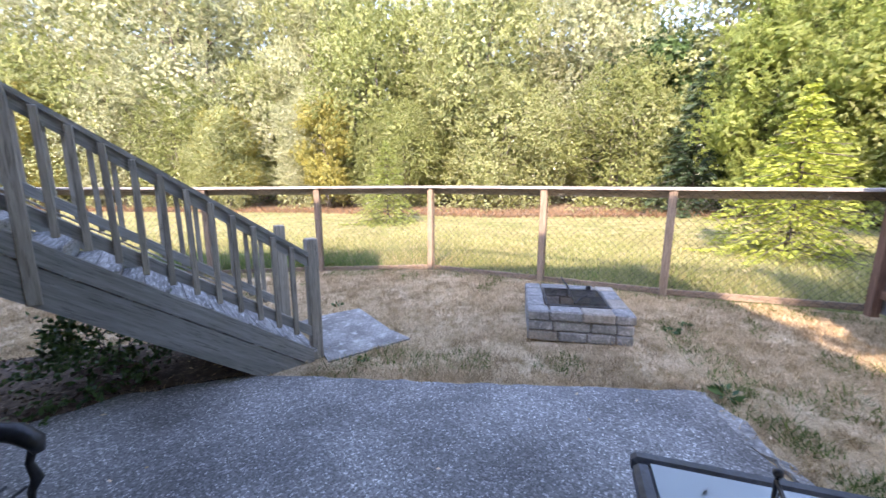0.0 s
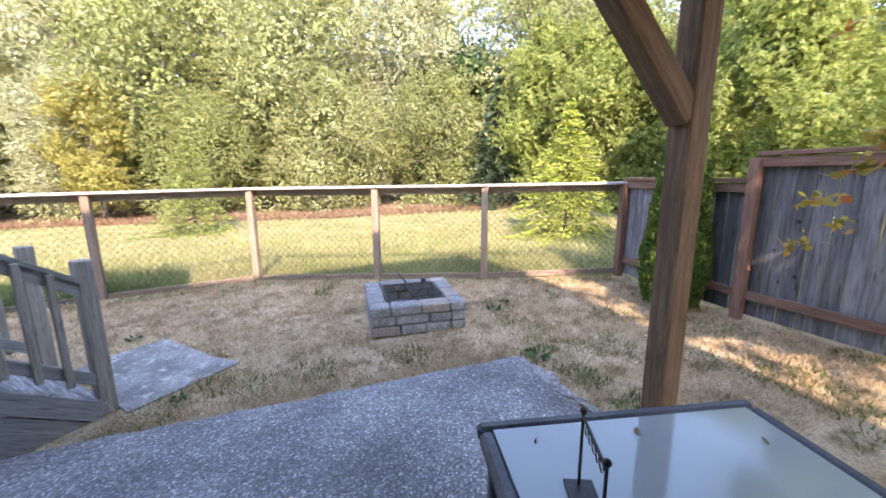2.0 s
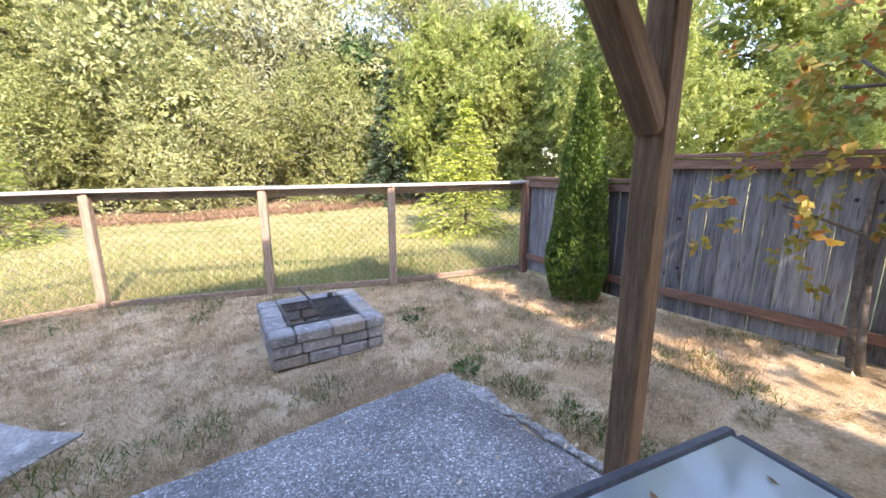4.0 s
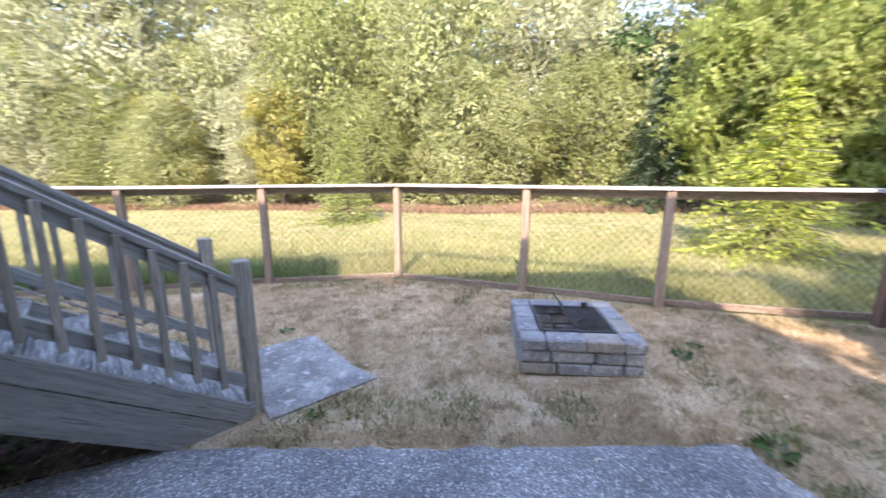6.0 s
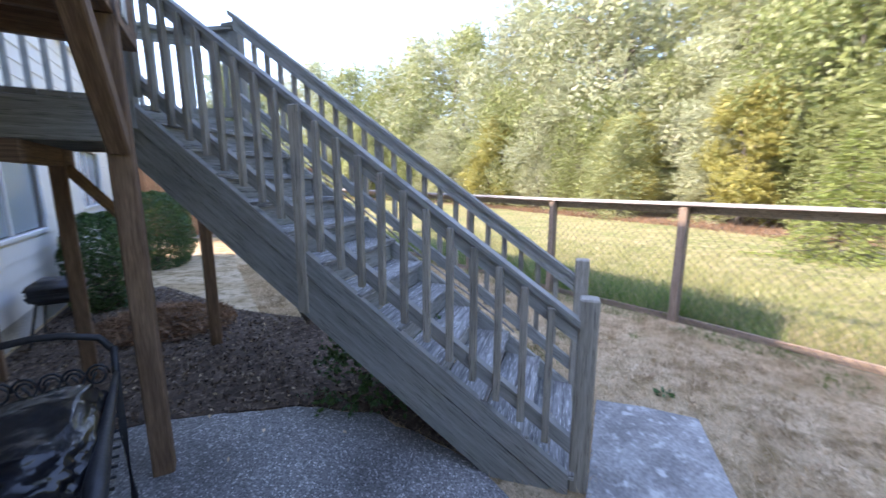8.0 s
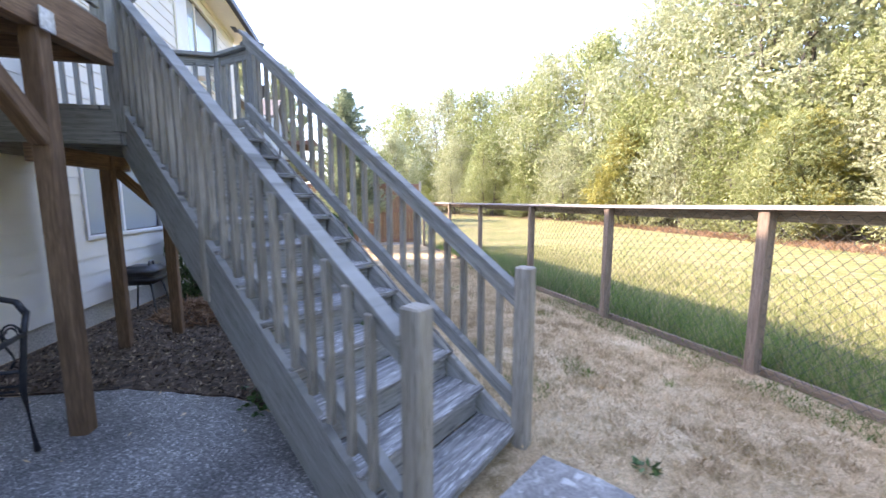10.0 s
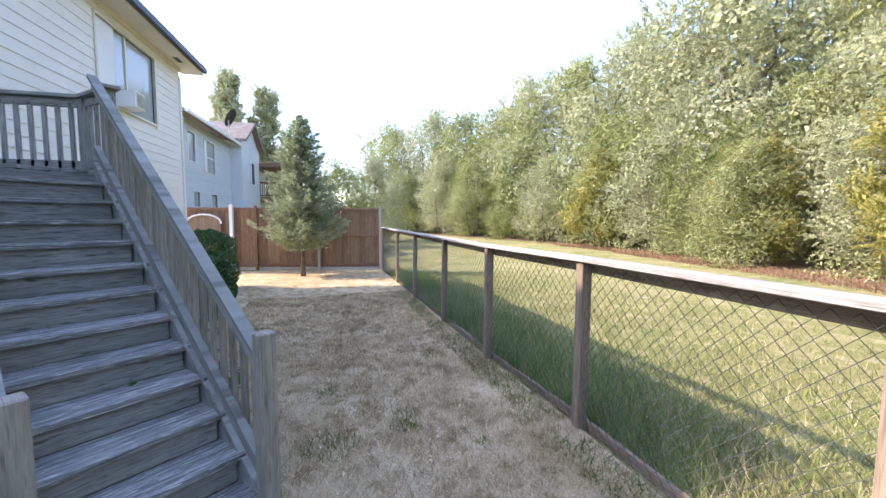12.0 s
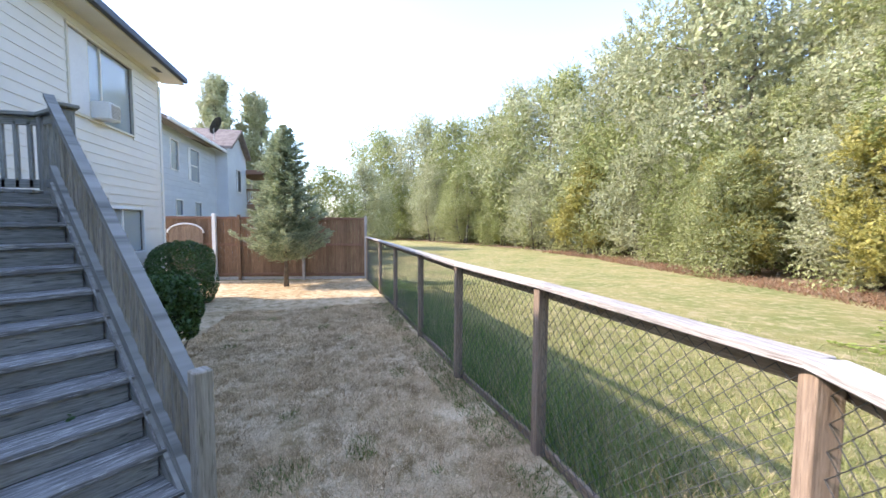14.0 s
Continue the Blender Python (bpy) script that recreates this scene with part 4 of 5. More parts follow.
part("shutter", box((0.22, 0.03, 1.5), pose(-19.55, NY + 0.03, 4.5), 0.004), M_white, nb)
part("end_wall", box((0.16, 7.6, 6.2), pose(-16.78, NY - 3.96, 2.7)), M_sidegrey, nb)
roof(nb, -24.0, -16.2, NY + 0.5, -6.9, 5.72, 24, M_shingle, M_white, M_white)
part("wing_wall", box((4.2, 4.6, 6.6), pose(-25.6, -4.7, 2.75)), M_sidegrey, nb)
bm = bmesh.new()
wa = [(-23.35, 5.95), (-25.6, 7.3), (-27.85, 5.95), (-27.85, 6.1), (-25.6, 7.47), (-23.35, 6.1)]
f0 = [bm.verts.new((x, -2.1, z)) for x, z in wa]
f1 = [bm.verts.new((x, -8.0, z)) for x, z in wa]
for i in range(6):
    j = (i + 1) % 6
    bm.faces.new((f0[i], f0[j], f1[j], f1[i]))
for q in ((0, 1, 4, 5), (1, 2, 3, 4)):
    bm.faces.new([f0[i] for i in q])
    bm.faces.new([f1[i] for i in q][::-1])
bmesh.ops.recalc_face_normals(bm, faces=list(bm.faces))
part("wing_roof", bm, M_shingle, nb)
part("gable", prism([(-23.5, -2.45), (-27.7, -2.45), (-27.7, -2.6), (-23.5, -2.6)], 5.8, lambda x, y: 6.0), M_sidegrey, nb)
bm = bmesh.new()
tri_a = [bm.verts.new(p) for p in ((-23.5, -2.42, 5.98), (-27.7, -2.42, 5.98), (-25.6, -2.42, 7.28))]
tri_b = [bm.verts.new(p) for p in ((-23.5, -2.6, 5.98), (-27.7, -2.6, 5.98), (-25.6, -2.6, 7.28))]
bm.faces.new(tri_a[::-1])
bm.faces.new(tri_b)
for i in range(3):
    bm.faces.new((tri_a[i], tri_a[(i + 1) % 3], tri_b[(i + 1) % 3], tri_b[i]))
part("gable", bm, M_sidegrey, nb)
window(nb, -26.2, -25.3, 3.7, 5.0, -2.36, frame_m=M_white, depth=0.03)
# dish on the roof
dish = part("satellite_dish", tube([(-21.3, -2.4, 6.0), (-21.3, -2.4, 6.6)], 0.025, 6), M_found, nb, "grey satellite dish on the roof edge")
bm = bmesh.new()
rings = []
for k in range(6):
    r = 0.42 * k / 5 + 0.001
    rings.append([bm.verts.new((r * math.cos(a * math.pi / 8), r * math.sin(a * math.pi / 8) * 1.15, 0.35 * r * r)) for a in range(16)])
for u, v in zip(rings, rings[1:]):
    for a in range(16):
        bm.faces.new((u[a], u[(a + 1) % 16], v[(a + 1) % 16], v[a]))
bmesh.ops.solidify(bm, geom=list(bm.faces), thickness=0.015)
bm.transform(look((-21.25, -2.35, 6.75), (-23, -12, 12)))
part("reflector", bm, M_steel, dish, smooth=True)
part("feed_arm", tube([(-21.3, -2.4, 6.5), (-21.1, -2.75, 6.55), (-21.45, -2.95, 6.95)], 0.02, 5), M_found, dish)
# balcony
nbd = thing("balcony", (-28.5, -2.0, g(-28)), "dark reddish wooden balcony on the far house", "balcony")
part("floor", box((3.4, 2.4, 0.3), pose(-29.4, -1.6, 2.9)), M_brown, nbd)
railing(nbd, (-27.8, -0.45), (-31.0, -0.45), 3.05, 1.0, material=M_brown)
railing(nbd, (-27.75, -2.5), (-27.75, -0.45), 3.05, 1.0, material=M_brown)
part("awning", box((3.6, 2.6, 0.3), pose(-29.4, -1.7, 5.2, 4, 0, 0), 0.02), M_red, nbd)
for x in (-27.8, -31.0):
    part("post", post(x, -0.5, g(-28) - 0.1, 5.1, 0.14), M_brown, nbd)
part("wall", box((3.6, 0.2, 6.0), pose(-29.6, -2.9, 2.6)), M_sidegrey, nbd)


# ---- fire pit ----
pit = thing("fire_pit", (1.68, 3.29, g(1.68, 3.29)), "square fire pit of grey stone blocks with a half-open steel grate", "fire pit", rz=-7.4)
PM = WORLD[pit]


def pit_box(name, size, x, y, z, material, bevel=0.012, rz=0.0, owner=None, label=""):
    return part(name, box(size, PM @ pose(x, y, z, 0, 0, rz), bevel), material, owner or pit, label)


for c in range(3):
    h, z = (0.1, 0.05 + 0.1 * c)
    R = 0.465 + (0.008 if c == 2 else 0.0)
    th = 0.17 if c == 2 else 0.15
    cuts = ([0.0, 0.36, 0.68, 1.0], [0.0, 0.30, 0.72, 1.0], [0.0, 0.26, 0.63, 1.0])[c]
    for side_k in range(4):
        a = side_k * 90
        for i, (u, v) in enumerate(zip(cuts, cuts[1:])):
            L0, L1 = -R + u * (2 * R - th), -R + v * (2 * R - th)
            cx, cy = (L0 + L1) / 2, -R + th / 2
            ca, sa = math.cos(radians(a)), math.sin(radians(a))
            part("stone", box((L1 - L0 - 0.006, th, h - 0.005), PM @ pose(cx * ca - cy * sa + random.uniform(-0.004, 0.004), cx * sa + cy * ca + random.uniform(-0.004, 0.004), z, 0, 0, a + random.uniform(-0.6, 0.6)), 0.014), M_stone_tan if (i + side_k + c) % 4 == 0 else M_stone, pit)
pit_box("ash_bed", (0.6, 0.6, 0.04), 0, 0, 0.03, M_char, 0)
for a, b, l, w in ((0, -0.285, 0.59, 0.02), (0, 0.285, 0.59, 0.02)):
    pit_box("insert_frame", (l, w, 0.012), a, b, 0.297, M_steel, 0.002)
for a in (-0.285, 0.285):
    pit_box("insert_frame", (0.02, 0.55, 0.012), a, 0, 0.297, M_steel, 0.002)
bm = bmesh.new()
for k in range(14):
    box((0.006, 0.55, 0.006), PM @ pose(0.01 + 0.0195 * k, 0, 0.312), 0, bm)
for y in (-0.22, 0, 0.22):
    box((0.27, 0.008, 0.006), PM @ pose(0.135, y, 0.306), 0, bm)
grate = part("grate", bm, M_steel, pit, "steel cooking grate over half of the pit")
for pts in (((-0.03, -0.28, 0.32), (0.02, -0.18, 0.33), (0.1, -0.16, 0.37)), ((-0.03, 0.28, 0.32), (-0.02, 0.20, 0.33), (-0.1, 0.32, 0.42))):
    part("handle", tube([PM @ Vector(p) for p in pts], 0.008, 6), M_black, grate)
part("handle", tube([PM @ Vector(p) for p in ((-0.02, -0.25, 0.318), (-0.02, 0.25, 0.318))], 0.009, 6), M_steel, grate)
pit_box("hinge", (0.05, 0.02, 0.05), 0.18, 0.25, 0.33, M_black, 0.004)

# ---- glass table and candle stand ----
table = thing("patio_table", (1.48, -0.45, g(1.5)), "rectangular patio table with dusty glass top and slate metal frame", "table", rz=-14.3)
TM = pose(1.03, 0.44, g(1.5), 0, 0, -14.3)
TW, TD, TH = 0.93, 1.5, 0.725
for x, y, sx, sy in ((TW / 2, -0.02, TW, 0.045), (TW / 2, -TD + 0.02, TW, 0.045), (0.022, -TD / 2, 0.045, TD - 0.09), (TW - 0.022, -TD / 2, 0.045, TD - 0.09)):
    part("rim", box((sx, sy, 0.05), TM @ pose(x, y, TH - 0.022), 0.012), M_frame, table)
part("glass_top", box((TW - 0.085, TD - 0.085, 0.006), TM @ pose(TW / 2, -TD / 2, TH - 0.004), 0.001), M_table_glass, table, "frosted dusty glass panel")
for x, y in ((0.05, -0.06), (TW - 0.05, -0.06), (0.05, -TD + 0.06), (TW - 0.05, -TD + 0.06)):
    part("leg", box((0.045, 0.045, TH - 0.09), TM @ pose(x, y, (TH - 0.02) / 2 + 0.01), 0.008), M_frame, table)
stand = thing("candle_stand", (1.125, 0.07, g(1.5) + TH), "black wrought-iron candle stand with scrollwork on the table", "candle stand")
SZ = g(1.5) + TH
P1, P2 = Vector((1.15, 0.12, SZ)), Vector((1.075, -0.03, SZ))
for p in (P1, P2):
    part("pole", tube([p, p + Vector((0, 0, 0.2))], 0.004, 6), M_black, stand)
    bm = bmesh.new()
    bmesh.ops.create_uvsphere(bm, u_segments=10, v_segments=6, radius=0.009)
    bm.transform(Matrix.Translation(p + Vector((0, 0, 0.205))))
    part("finial", bm, M_black, stand, smooth=True)
part("crossbar", tube([P1 + Vector((0, 0, 0.19)), P2 + Vector((0, 0, 0.19))], 0.004, 6), M_black, stand)
for k in range(5):
    c = P1.lerp(P2, 0.2 + k * 0.16) + Vector((0, 0, 0.174))
    d = (P2 - P1).normalized()
    part("scroll", tube([c + d * (0.012 * math.cos(a * 0.7)) + Vector((0, 0, 0.012 * math.sin(a * 0.7))) for a in range(8)], 0.002, 4), M_black, stand)
part("base_plate", box((0.07, 0.2, 0.006), pose(1.115, 0.045, SZ + 0.004, 0, 0, -26), 0.002), M_black, stand)
for x, y, a in ((1.36, -0.02, 20), (1.45, 0.22, 70), (1.75, 0.05, 130), (1.15, 0.3, 10)):
    lf = leaf_part("fallen_leaf", leaves(np.array([[x, y, SZ + 0.004]]), np.array([[math.cos(a), math.sin(a), 0.0]]), 0.035, 0.018, 0.02), L_brush)
    tagged(lf, "small dry brown leaf on the glass table", "leaf", group="leaves on the table")

# ---- iron chair with a rubbish bag ----
chair = thing("garden_chair", (-1.41, 0.32, g(-1.5)), "black wrought-iron garden chair with scrolled back beside the post", "chair", rz=4)
CM = pose(-1.41, 0.32, g(-1.5), 0, 0, 4)


def bar(name, pts, r, owner=None, label="", n=8):
    return part(name, tube([CM @ Vector(p) for p in pts], r, n), M_black, owner or chair, label, smooth=True)


for sy in (-0.27, 0.27):
    bar("arm", [(-0.42, sy, 0.70), (-0.25, sy, 0.685), (0.0, sy, 0.67), (0.25, sy, 0.655), (0.38, sy, 0.645), (0.44, sy, 0.61), (0.445, sy, 0.57)], [0.012, 0.016, 0.024, 0.032, 0.036, 0.032, 0.018], label="broad curved arm worn to grey")
    bar("front_leg", [(0.43, sy, 0.59), (0.40, sy, 0.52), (0.42, sy, 0.46), (0.385, sy, 0.40), (0.37, sy, 0.2), (0.40, sy, 0.01)], [0.016, 0.013, 0.02, 0.014, 0.014, 0.017])
    bar("back_leg", [(-0.40, sy, 0.02), (-0.36, sy, 0.4), (-0.42, sy, 0.70), (-0.46, sy, 0.82)], 0.015)
bar("back_rail", [(-0.46, -0.27, 0.80), (-0.475, -0.22, 0.87), (-0.48, -0.1, 0.905), (-0.48, 0, 0.915), (-0.48, 0.1, 0.905), (-0.475, 0.22, 0.87), (-0.46, 0.27, 0.80)], 0.017)
bar("back_rail", [(-0.38, -0.27, 0.5), (-0.38, 0.27, 0.5)], 0.011)
for k in range(6):
    y = -0.2 + 0.08 * k
    sg = 1 if k % 2 else -1
    bar("scroll", [(-0.44 - 0.0 * a, y + sg * 0.045 * math.cos(a * 0.55) * (1 - a * 0.03), 0.70 + 0.055 * math.sin(a * 0.55) * (1 - a * 0.03)) for a in range(18)], 0.006, n=5)
    bar("scroll", [(-0.41, y + sg * 0.02 * math.sin(a * 0.8), 0.51 + a * 0.027) for a in range(9)], 0.006, n=5)
bm = bmesh.new()
for k in range(11):
    tube([CM @ Vector((-0.38 + 0.075 * k, -0.27, 0.42)), CM @ Vector((-0.38 + 0.075 * k, 0.27, 0.42))], 0.007, 5, bm)
part("seat", bm, M_black, chair)
bag = bmesh.new()
bmesh.ops.create_icosphere(bag, subdivisions=5, radius=1.0)
for v in bag.verts:
    p = v.co.copy()
    q = Vector((abs(p.x) ** 0.55 * math.copysign(1, p.x) * 0.37, abs(p.y) ** 0.5 * math.copysign(1, p.y) * 0.25, abs(p.z) ** 0.6 * math.copysign(1, p.z) * 0.155))
    n1 = noise.noise(Vector((p.x * 3.2, p.y * 3.2, p.z * 2.0)))
    n2 = abs(noise.noise(Vector((p.x * 7.0 + 4, p.y * 4.0, p.z * 6.0))))
    q *= 1 + 0.10 * n1 + 0.12 * n2
    v.co = CM @ (q + Vector((0.03, 0, 0.60)))
low = min(v.co.z for v in bag.verts)
for v in bag.verts:
    v.co.z += g(-1.5) + 0.43 - low
tagged(part("rubbish_bag", bag, M_bag, smooth=True), "crumpled shiny black plastic bag lying on the iron chair", "bag")

# ---- charcoal grill ----
grill = thing("charcoal_grill", (-5.1, -0.42, g(-4.95)), "small black square charcoal grill on thin legs beside the wall", "grill")
GX, GY, GZ = -5.1, -0.42, g(-4.95)
for nm, z0, z1, w0, w1 in (("bowl", 0.44, 0.56, 0.36, 0.46), ("lid", 0.565, 0.68, 0.47, 0.36)):
    bm = bmesh.new()
    bmesh.ops.create_cube(bm, size=1)
    for v in bm.verts:
        w = w1 if v.co.z > 0 else w0
        v.co = Vector((GX + v.co.x * w, GY + v.co.y * w, GZ + (z1 if v.co.z > 0 else z0)))
    bmesh.ops.bevel(bm, geom=list(bm.edges), offset=0.035, segments=3, affect='EDGES')
    part(nm, bm, M_black, grill, smooth=True)
part("handle", tube([(GX - 0.06, GY + 0.1, GZ + 0.67), (GX - 0.05, GY + 0.1, GZ + 0.73), (GX + 0.05, GY + 0.1, GZ + 0.73), (GX + 0.06, GY + 0.1, GZ + 0.67)], 0.012, 6), M_black, grill)
for sx in (-1, 1):
    for sy in (-1, 1):
        part("leg", tube([(GX + sx * 0.14, GY + sy * 0.14, GZ + 0.46), (GX + sx * 0.22, GY + sy * 0.22, GZ + 0.01)], 0.012, 6), M_steel, grill)


# ---- plants ----
def branchy(points, r0, r1, bm=None, n=6):
    k = len(points)
    return tube(points, [r0 + (r1 - r0) * i / (k - 1) for i in range(k)], n, bm)


def bent(a, b, bend, k=5):
    a, b = Vector(a), Vector(b)
    off = Vector((random.uniform(-1, 1), random.uniform(-1, 1), random.uniform(-0.3, 0.3))) * bend
    return [a.lerp(b, i / (k - 1)) + off * math.sin(math.pi * i / (k - 1)) for i in range(k)]


def broadleaf(name, label, H, R, lobes, shoots, per, leaf, width, material, low=0.08, up=0.5, shoot_len=0.8, trunk_r=0.12, stems=3, bark=None, category="tree", squash=1.0):
    """A tree or bush: stems and limbs to a number of lobes, and leafy shoots that stand out from these."""
    t = thing(name, (0, 0, 0), label, category)
    cs = []
    for k in range(lobes):
        f = low + (1 - low) * (k + random.random()) / lobes
        prof = math.sin(math.pi * min(1, 0.2 + 0.74 * f)) ** 0.7
        a = k * 2.4 + random.uniform(-0.5, 0.5)
        lr = R * random.uniform(0.27, 0.44) * (0.6 + 0.45 * prof)
        rr = max(0.0, R * prof * random.uniform(0.6, 1.05) - 0.4 * lr) * (0.35 if k % 4 == 3 else 1.0)
        cs.append((Vector((rr * math.cos(a), rr * math.sin(a) * squash, H * (f * 0.86 + 0.04))), lr))
    bm = bmesh.new()
    forks = []
    for k in range(stems):
        a = k * 6.28 / stems + random.uniform(-0.4, 0.4)
        top = Vector((0.25 * R * math.cos(a), 0.25 * R * math.sin(a), H * 0.62))
        pts = bent((0.08 * R * math.cos(a), 0.08 * R * math.sin(a), -0.05), top, 0.06 * H, 7)
        branchy(pts, trunk_r, trunk_r * 0.35, bm)
        forks += pts[2:]
    for c, r in cs:
        f = min(forks, key=lambda q: (q - c).length + (3 if q.z > c.z else 0))
        branchy(bent(f, c, 0.12 * r), trunk_r * 0.4, 0.012, bm, 5)
    part("trunk", bm, bark or M_bark, t, smooth=True)
    C = np.array([list(c) for c, r in cs])
    Rr = np.array([r for c, r in cs])
    w = Rr ** 2
    pick = rng.choice(len(cs), shoots * 3, p=w / w.sum())
    d = unit(rng.normal(0, 1, (shoots * 3, 3)) + np.array([0, 0, 0.35]))
    start = C[pick] + d * (Rr[pick] * rng.uniform(0.82, 1.02, shoots * 3))[:, None]
    # shoots grow on the outside of the crown: those deep inside another lobe come last
    depth = (np.linalg.norm(start[:, None, :] - C[None], axis=2) / Rr[None]).min(1)
    order = np.argsort(-(depth + rng.uniform(0, 0.3, shoots * 3)))[:shoots]
    d, start = d[order], start[order]
    sd = unit(d * 0.8 + np.array([0, 0, up]) + rng.normal(0, 0.35, (shoots, 3)))
    ln = shoot_len * rng.uniform(0.5, 1.2, shoots)
    tpos = rng.uniform(0, 1, (shoots, per))
    pts = start[:, None, :] + sd[:, None, :] * (tpos * ln[:, None])[:, :, None] + rng.normal(0, 0.045 * shoot_len / 0.8, (shoots, per, 3))
    pts[:, :, 2] -= 0.12 * shoot_len * tpos ** 2
    cen = pts.reshape(-1, 3)
    cen[:, 2] = np.maximum(cen[:, 2], 0.03)
    make = pointed if R > 1.2 else leaves
    quads = make(cen, np.repeat(sd, per, 0), leaf, width, 0.75, np.repeat(d + np.array([0, 0, 0.3]), per, 0))
    if R > 1.2:
        inner = np.repeat(np.arange(len(cs)), 600)
        di = unit(rng.normal(0, 1, (len(inner), 3)))
        ci = C[inner] + di * (Rr[inner] * rng.uniform(0.5, 0.88, len(inner)))[:, None]
        ci[:, 2] = np.maximum(ci[:, 2], 0.15)
        quads = np.concatenate([quads, pointed(ci, rng.normal(0, 1, di.shape), leaf * 2.1, width * 3.4, 0.5, di * 1.5)])
    leaf_part("crown", quads, material, t)
    return t


def conifer(name, label, H, R, whorls, per_branch, needle, width, material, base=0.03, droop=0.25, arms=7, category="tree", lift=0.0, taper=0.85):
    """A conifer: straight trunk, whorls of arms that shorten upwards, needle sprays along the arms."""
    t = thing(name, (0, 0, 0), label, category)
    bm = branchy([(0, 0, -0.05), (0.02, 0, H * 0.5), (0, 0, H)], 0.014 * H + 0.02, 0.008)
    cen, al = [], []
    for k in range(whorls):
        f = k / (whorls - 1)
        z = H * (base + (1 - base) * f)
        L = R * (1 - f) ** taper * (0.85 + 0.3 * random.random()) + 0.06
        for a in range(arms):
            ang = a * 6.283 / arms + k * 1.1 + random.uniform(-0.25, 0.25)
            ll = L * random.uniform(0.7, 1.1)
            u = np.array([math.cos(ang), math.sin(ang), -droop * 0.6 + lift])
            tip = Vector((u[0] * ll, u[1] * ll, z + u[2] * ll + 0.02))
            branchy([(0, 0, z), tip], 0.012, 0.004, bm, 4)
            n = max(4, int(per_branch * (ll / R + 0.15)))
            tt = rng.uniform(0.12, 1.05, n)
            side = np.array([-u[1], u[0], 0.0])
            sp = rng.normal(0, 1, n) * (1.05 - tt) * 0.30 * ll
            p = np.array([0, 0, z]) + tt[:, None] * u * ll + sp[:, None] * side + rng.normal(0, 0.02 * R + 0.012, (n, 3))
            p[:, 2] -= 0.1 * ll * tt ** 2 * (1 if lift == 0 else -1)
            cen.append(p)
            al.append(np.tile(u, (n, 1)) + np.sign(sp)[:, None] * side * 0.8)
    part("trunk", bm, M_bark, t, smooth=True)
    cen = np.concatenate(cen)
    cen[:, 2] = np.maximum(cen[:, 2], 0.03)
    leaf_part("crown", leaves(cen, np.concatenate(al), needle, width, 0.35), material, t)
    return t


def put(ob, x, y, s=1.0, rz=0.0, sz=1.0, copy=True):
    m = pose(x, y, g(x) - 0.01, 0, 0, rz) @ Matrix.Diagonal((s, s, s * sz, 1))
    if copy:
        return copy_thing(ob, m @ Matrix.Diagonal((*[1 / v for v in ob.scale], 1)))
    ob.matrix_world = m
    return ob


kinds = [
    broadleaf("willow", "tall silvery-green willow at the meadow's edge", 8.6, 3.2, 24, 2000, 60, 0.082, 0.046, L_willow, 0.03, 0.4, 0.36, 0.10, 4),
    broadleaf("willow", "tall pale silver-leaved willow at the meadow's edge", 9.4, 3.0, 24, 2000, 60, 0.082, 0.044, L_willow2, 0.03, 0.5, 0.38, 0.10, 4),
    broadleaf("willow", "broad olive-green willow at the meadow's edge", 7.8, 3.4, 24, 2000, 60, 0.082, 0.046, L_olive, 0.02, 0.3, 0.34, 0.09, 5),
    broadleaf("tree", "bright green broadleaf tree behind the fence", 9.5, 2.9, 20, 1000, 46, 0.125, 0.085, L_green, 0.08, 0.3, 0.7, 0.13, 2),
    broadleaf("willow", "yellowing willow among green ones", 6.8, 2.1, 11, 700, 50, 0.11, 0.05, L_yellow, 0.1, 0.4, 0.5, 0.08, 3),
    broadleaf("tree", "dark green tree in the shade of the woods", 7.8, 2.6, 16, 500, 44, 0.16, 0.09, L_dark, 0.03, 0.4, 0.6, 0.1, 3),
    broadleaf("willow", "tall silvery-green willow at the meadow's edge", 8.8, 3.3, 26, 1700, 50, 0.075, 0.046, L_willow, 0.03, 0.4, 0.42, 0.10, 3),
    broadleaf("willow", "tall pale silver-leaved willow at the meadow's edge", 9.2, 3.2, 26, 1700, 50, 0.075, 0.045, L_willow2, 0.03, 0.5, 0.45, 0.10, 3),
    broadleaf("willow", "broad olive-green willow at the meadow's edge", 8.2, 3.5, 26, 1700, 50, 0.075, 0.046, L_olive, 0.02, 0.35, 0.4, 0.09, 3),
]
FAR = {0: 6, 1: 7, 2: 8}
used = set()


def plant(k, x, y, s, rz, sz=1.0):
    ob = put(kinds[k], x, y, s, rz, sz, copy=k in used)
    used.add(k)
    ob["group"] = "woods beyond the meadow"
    return ob


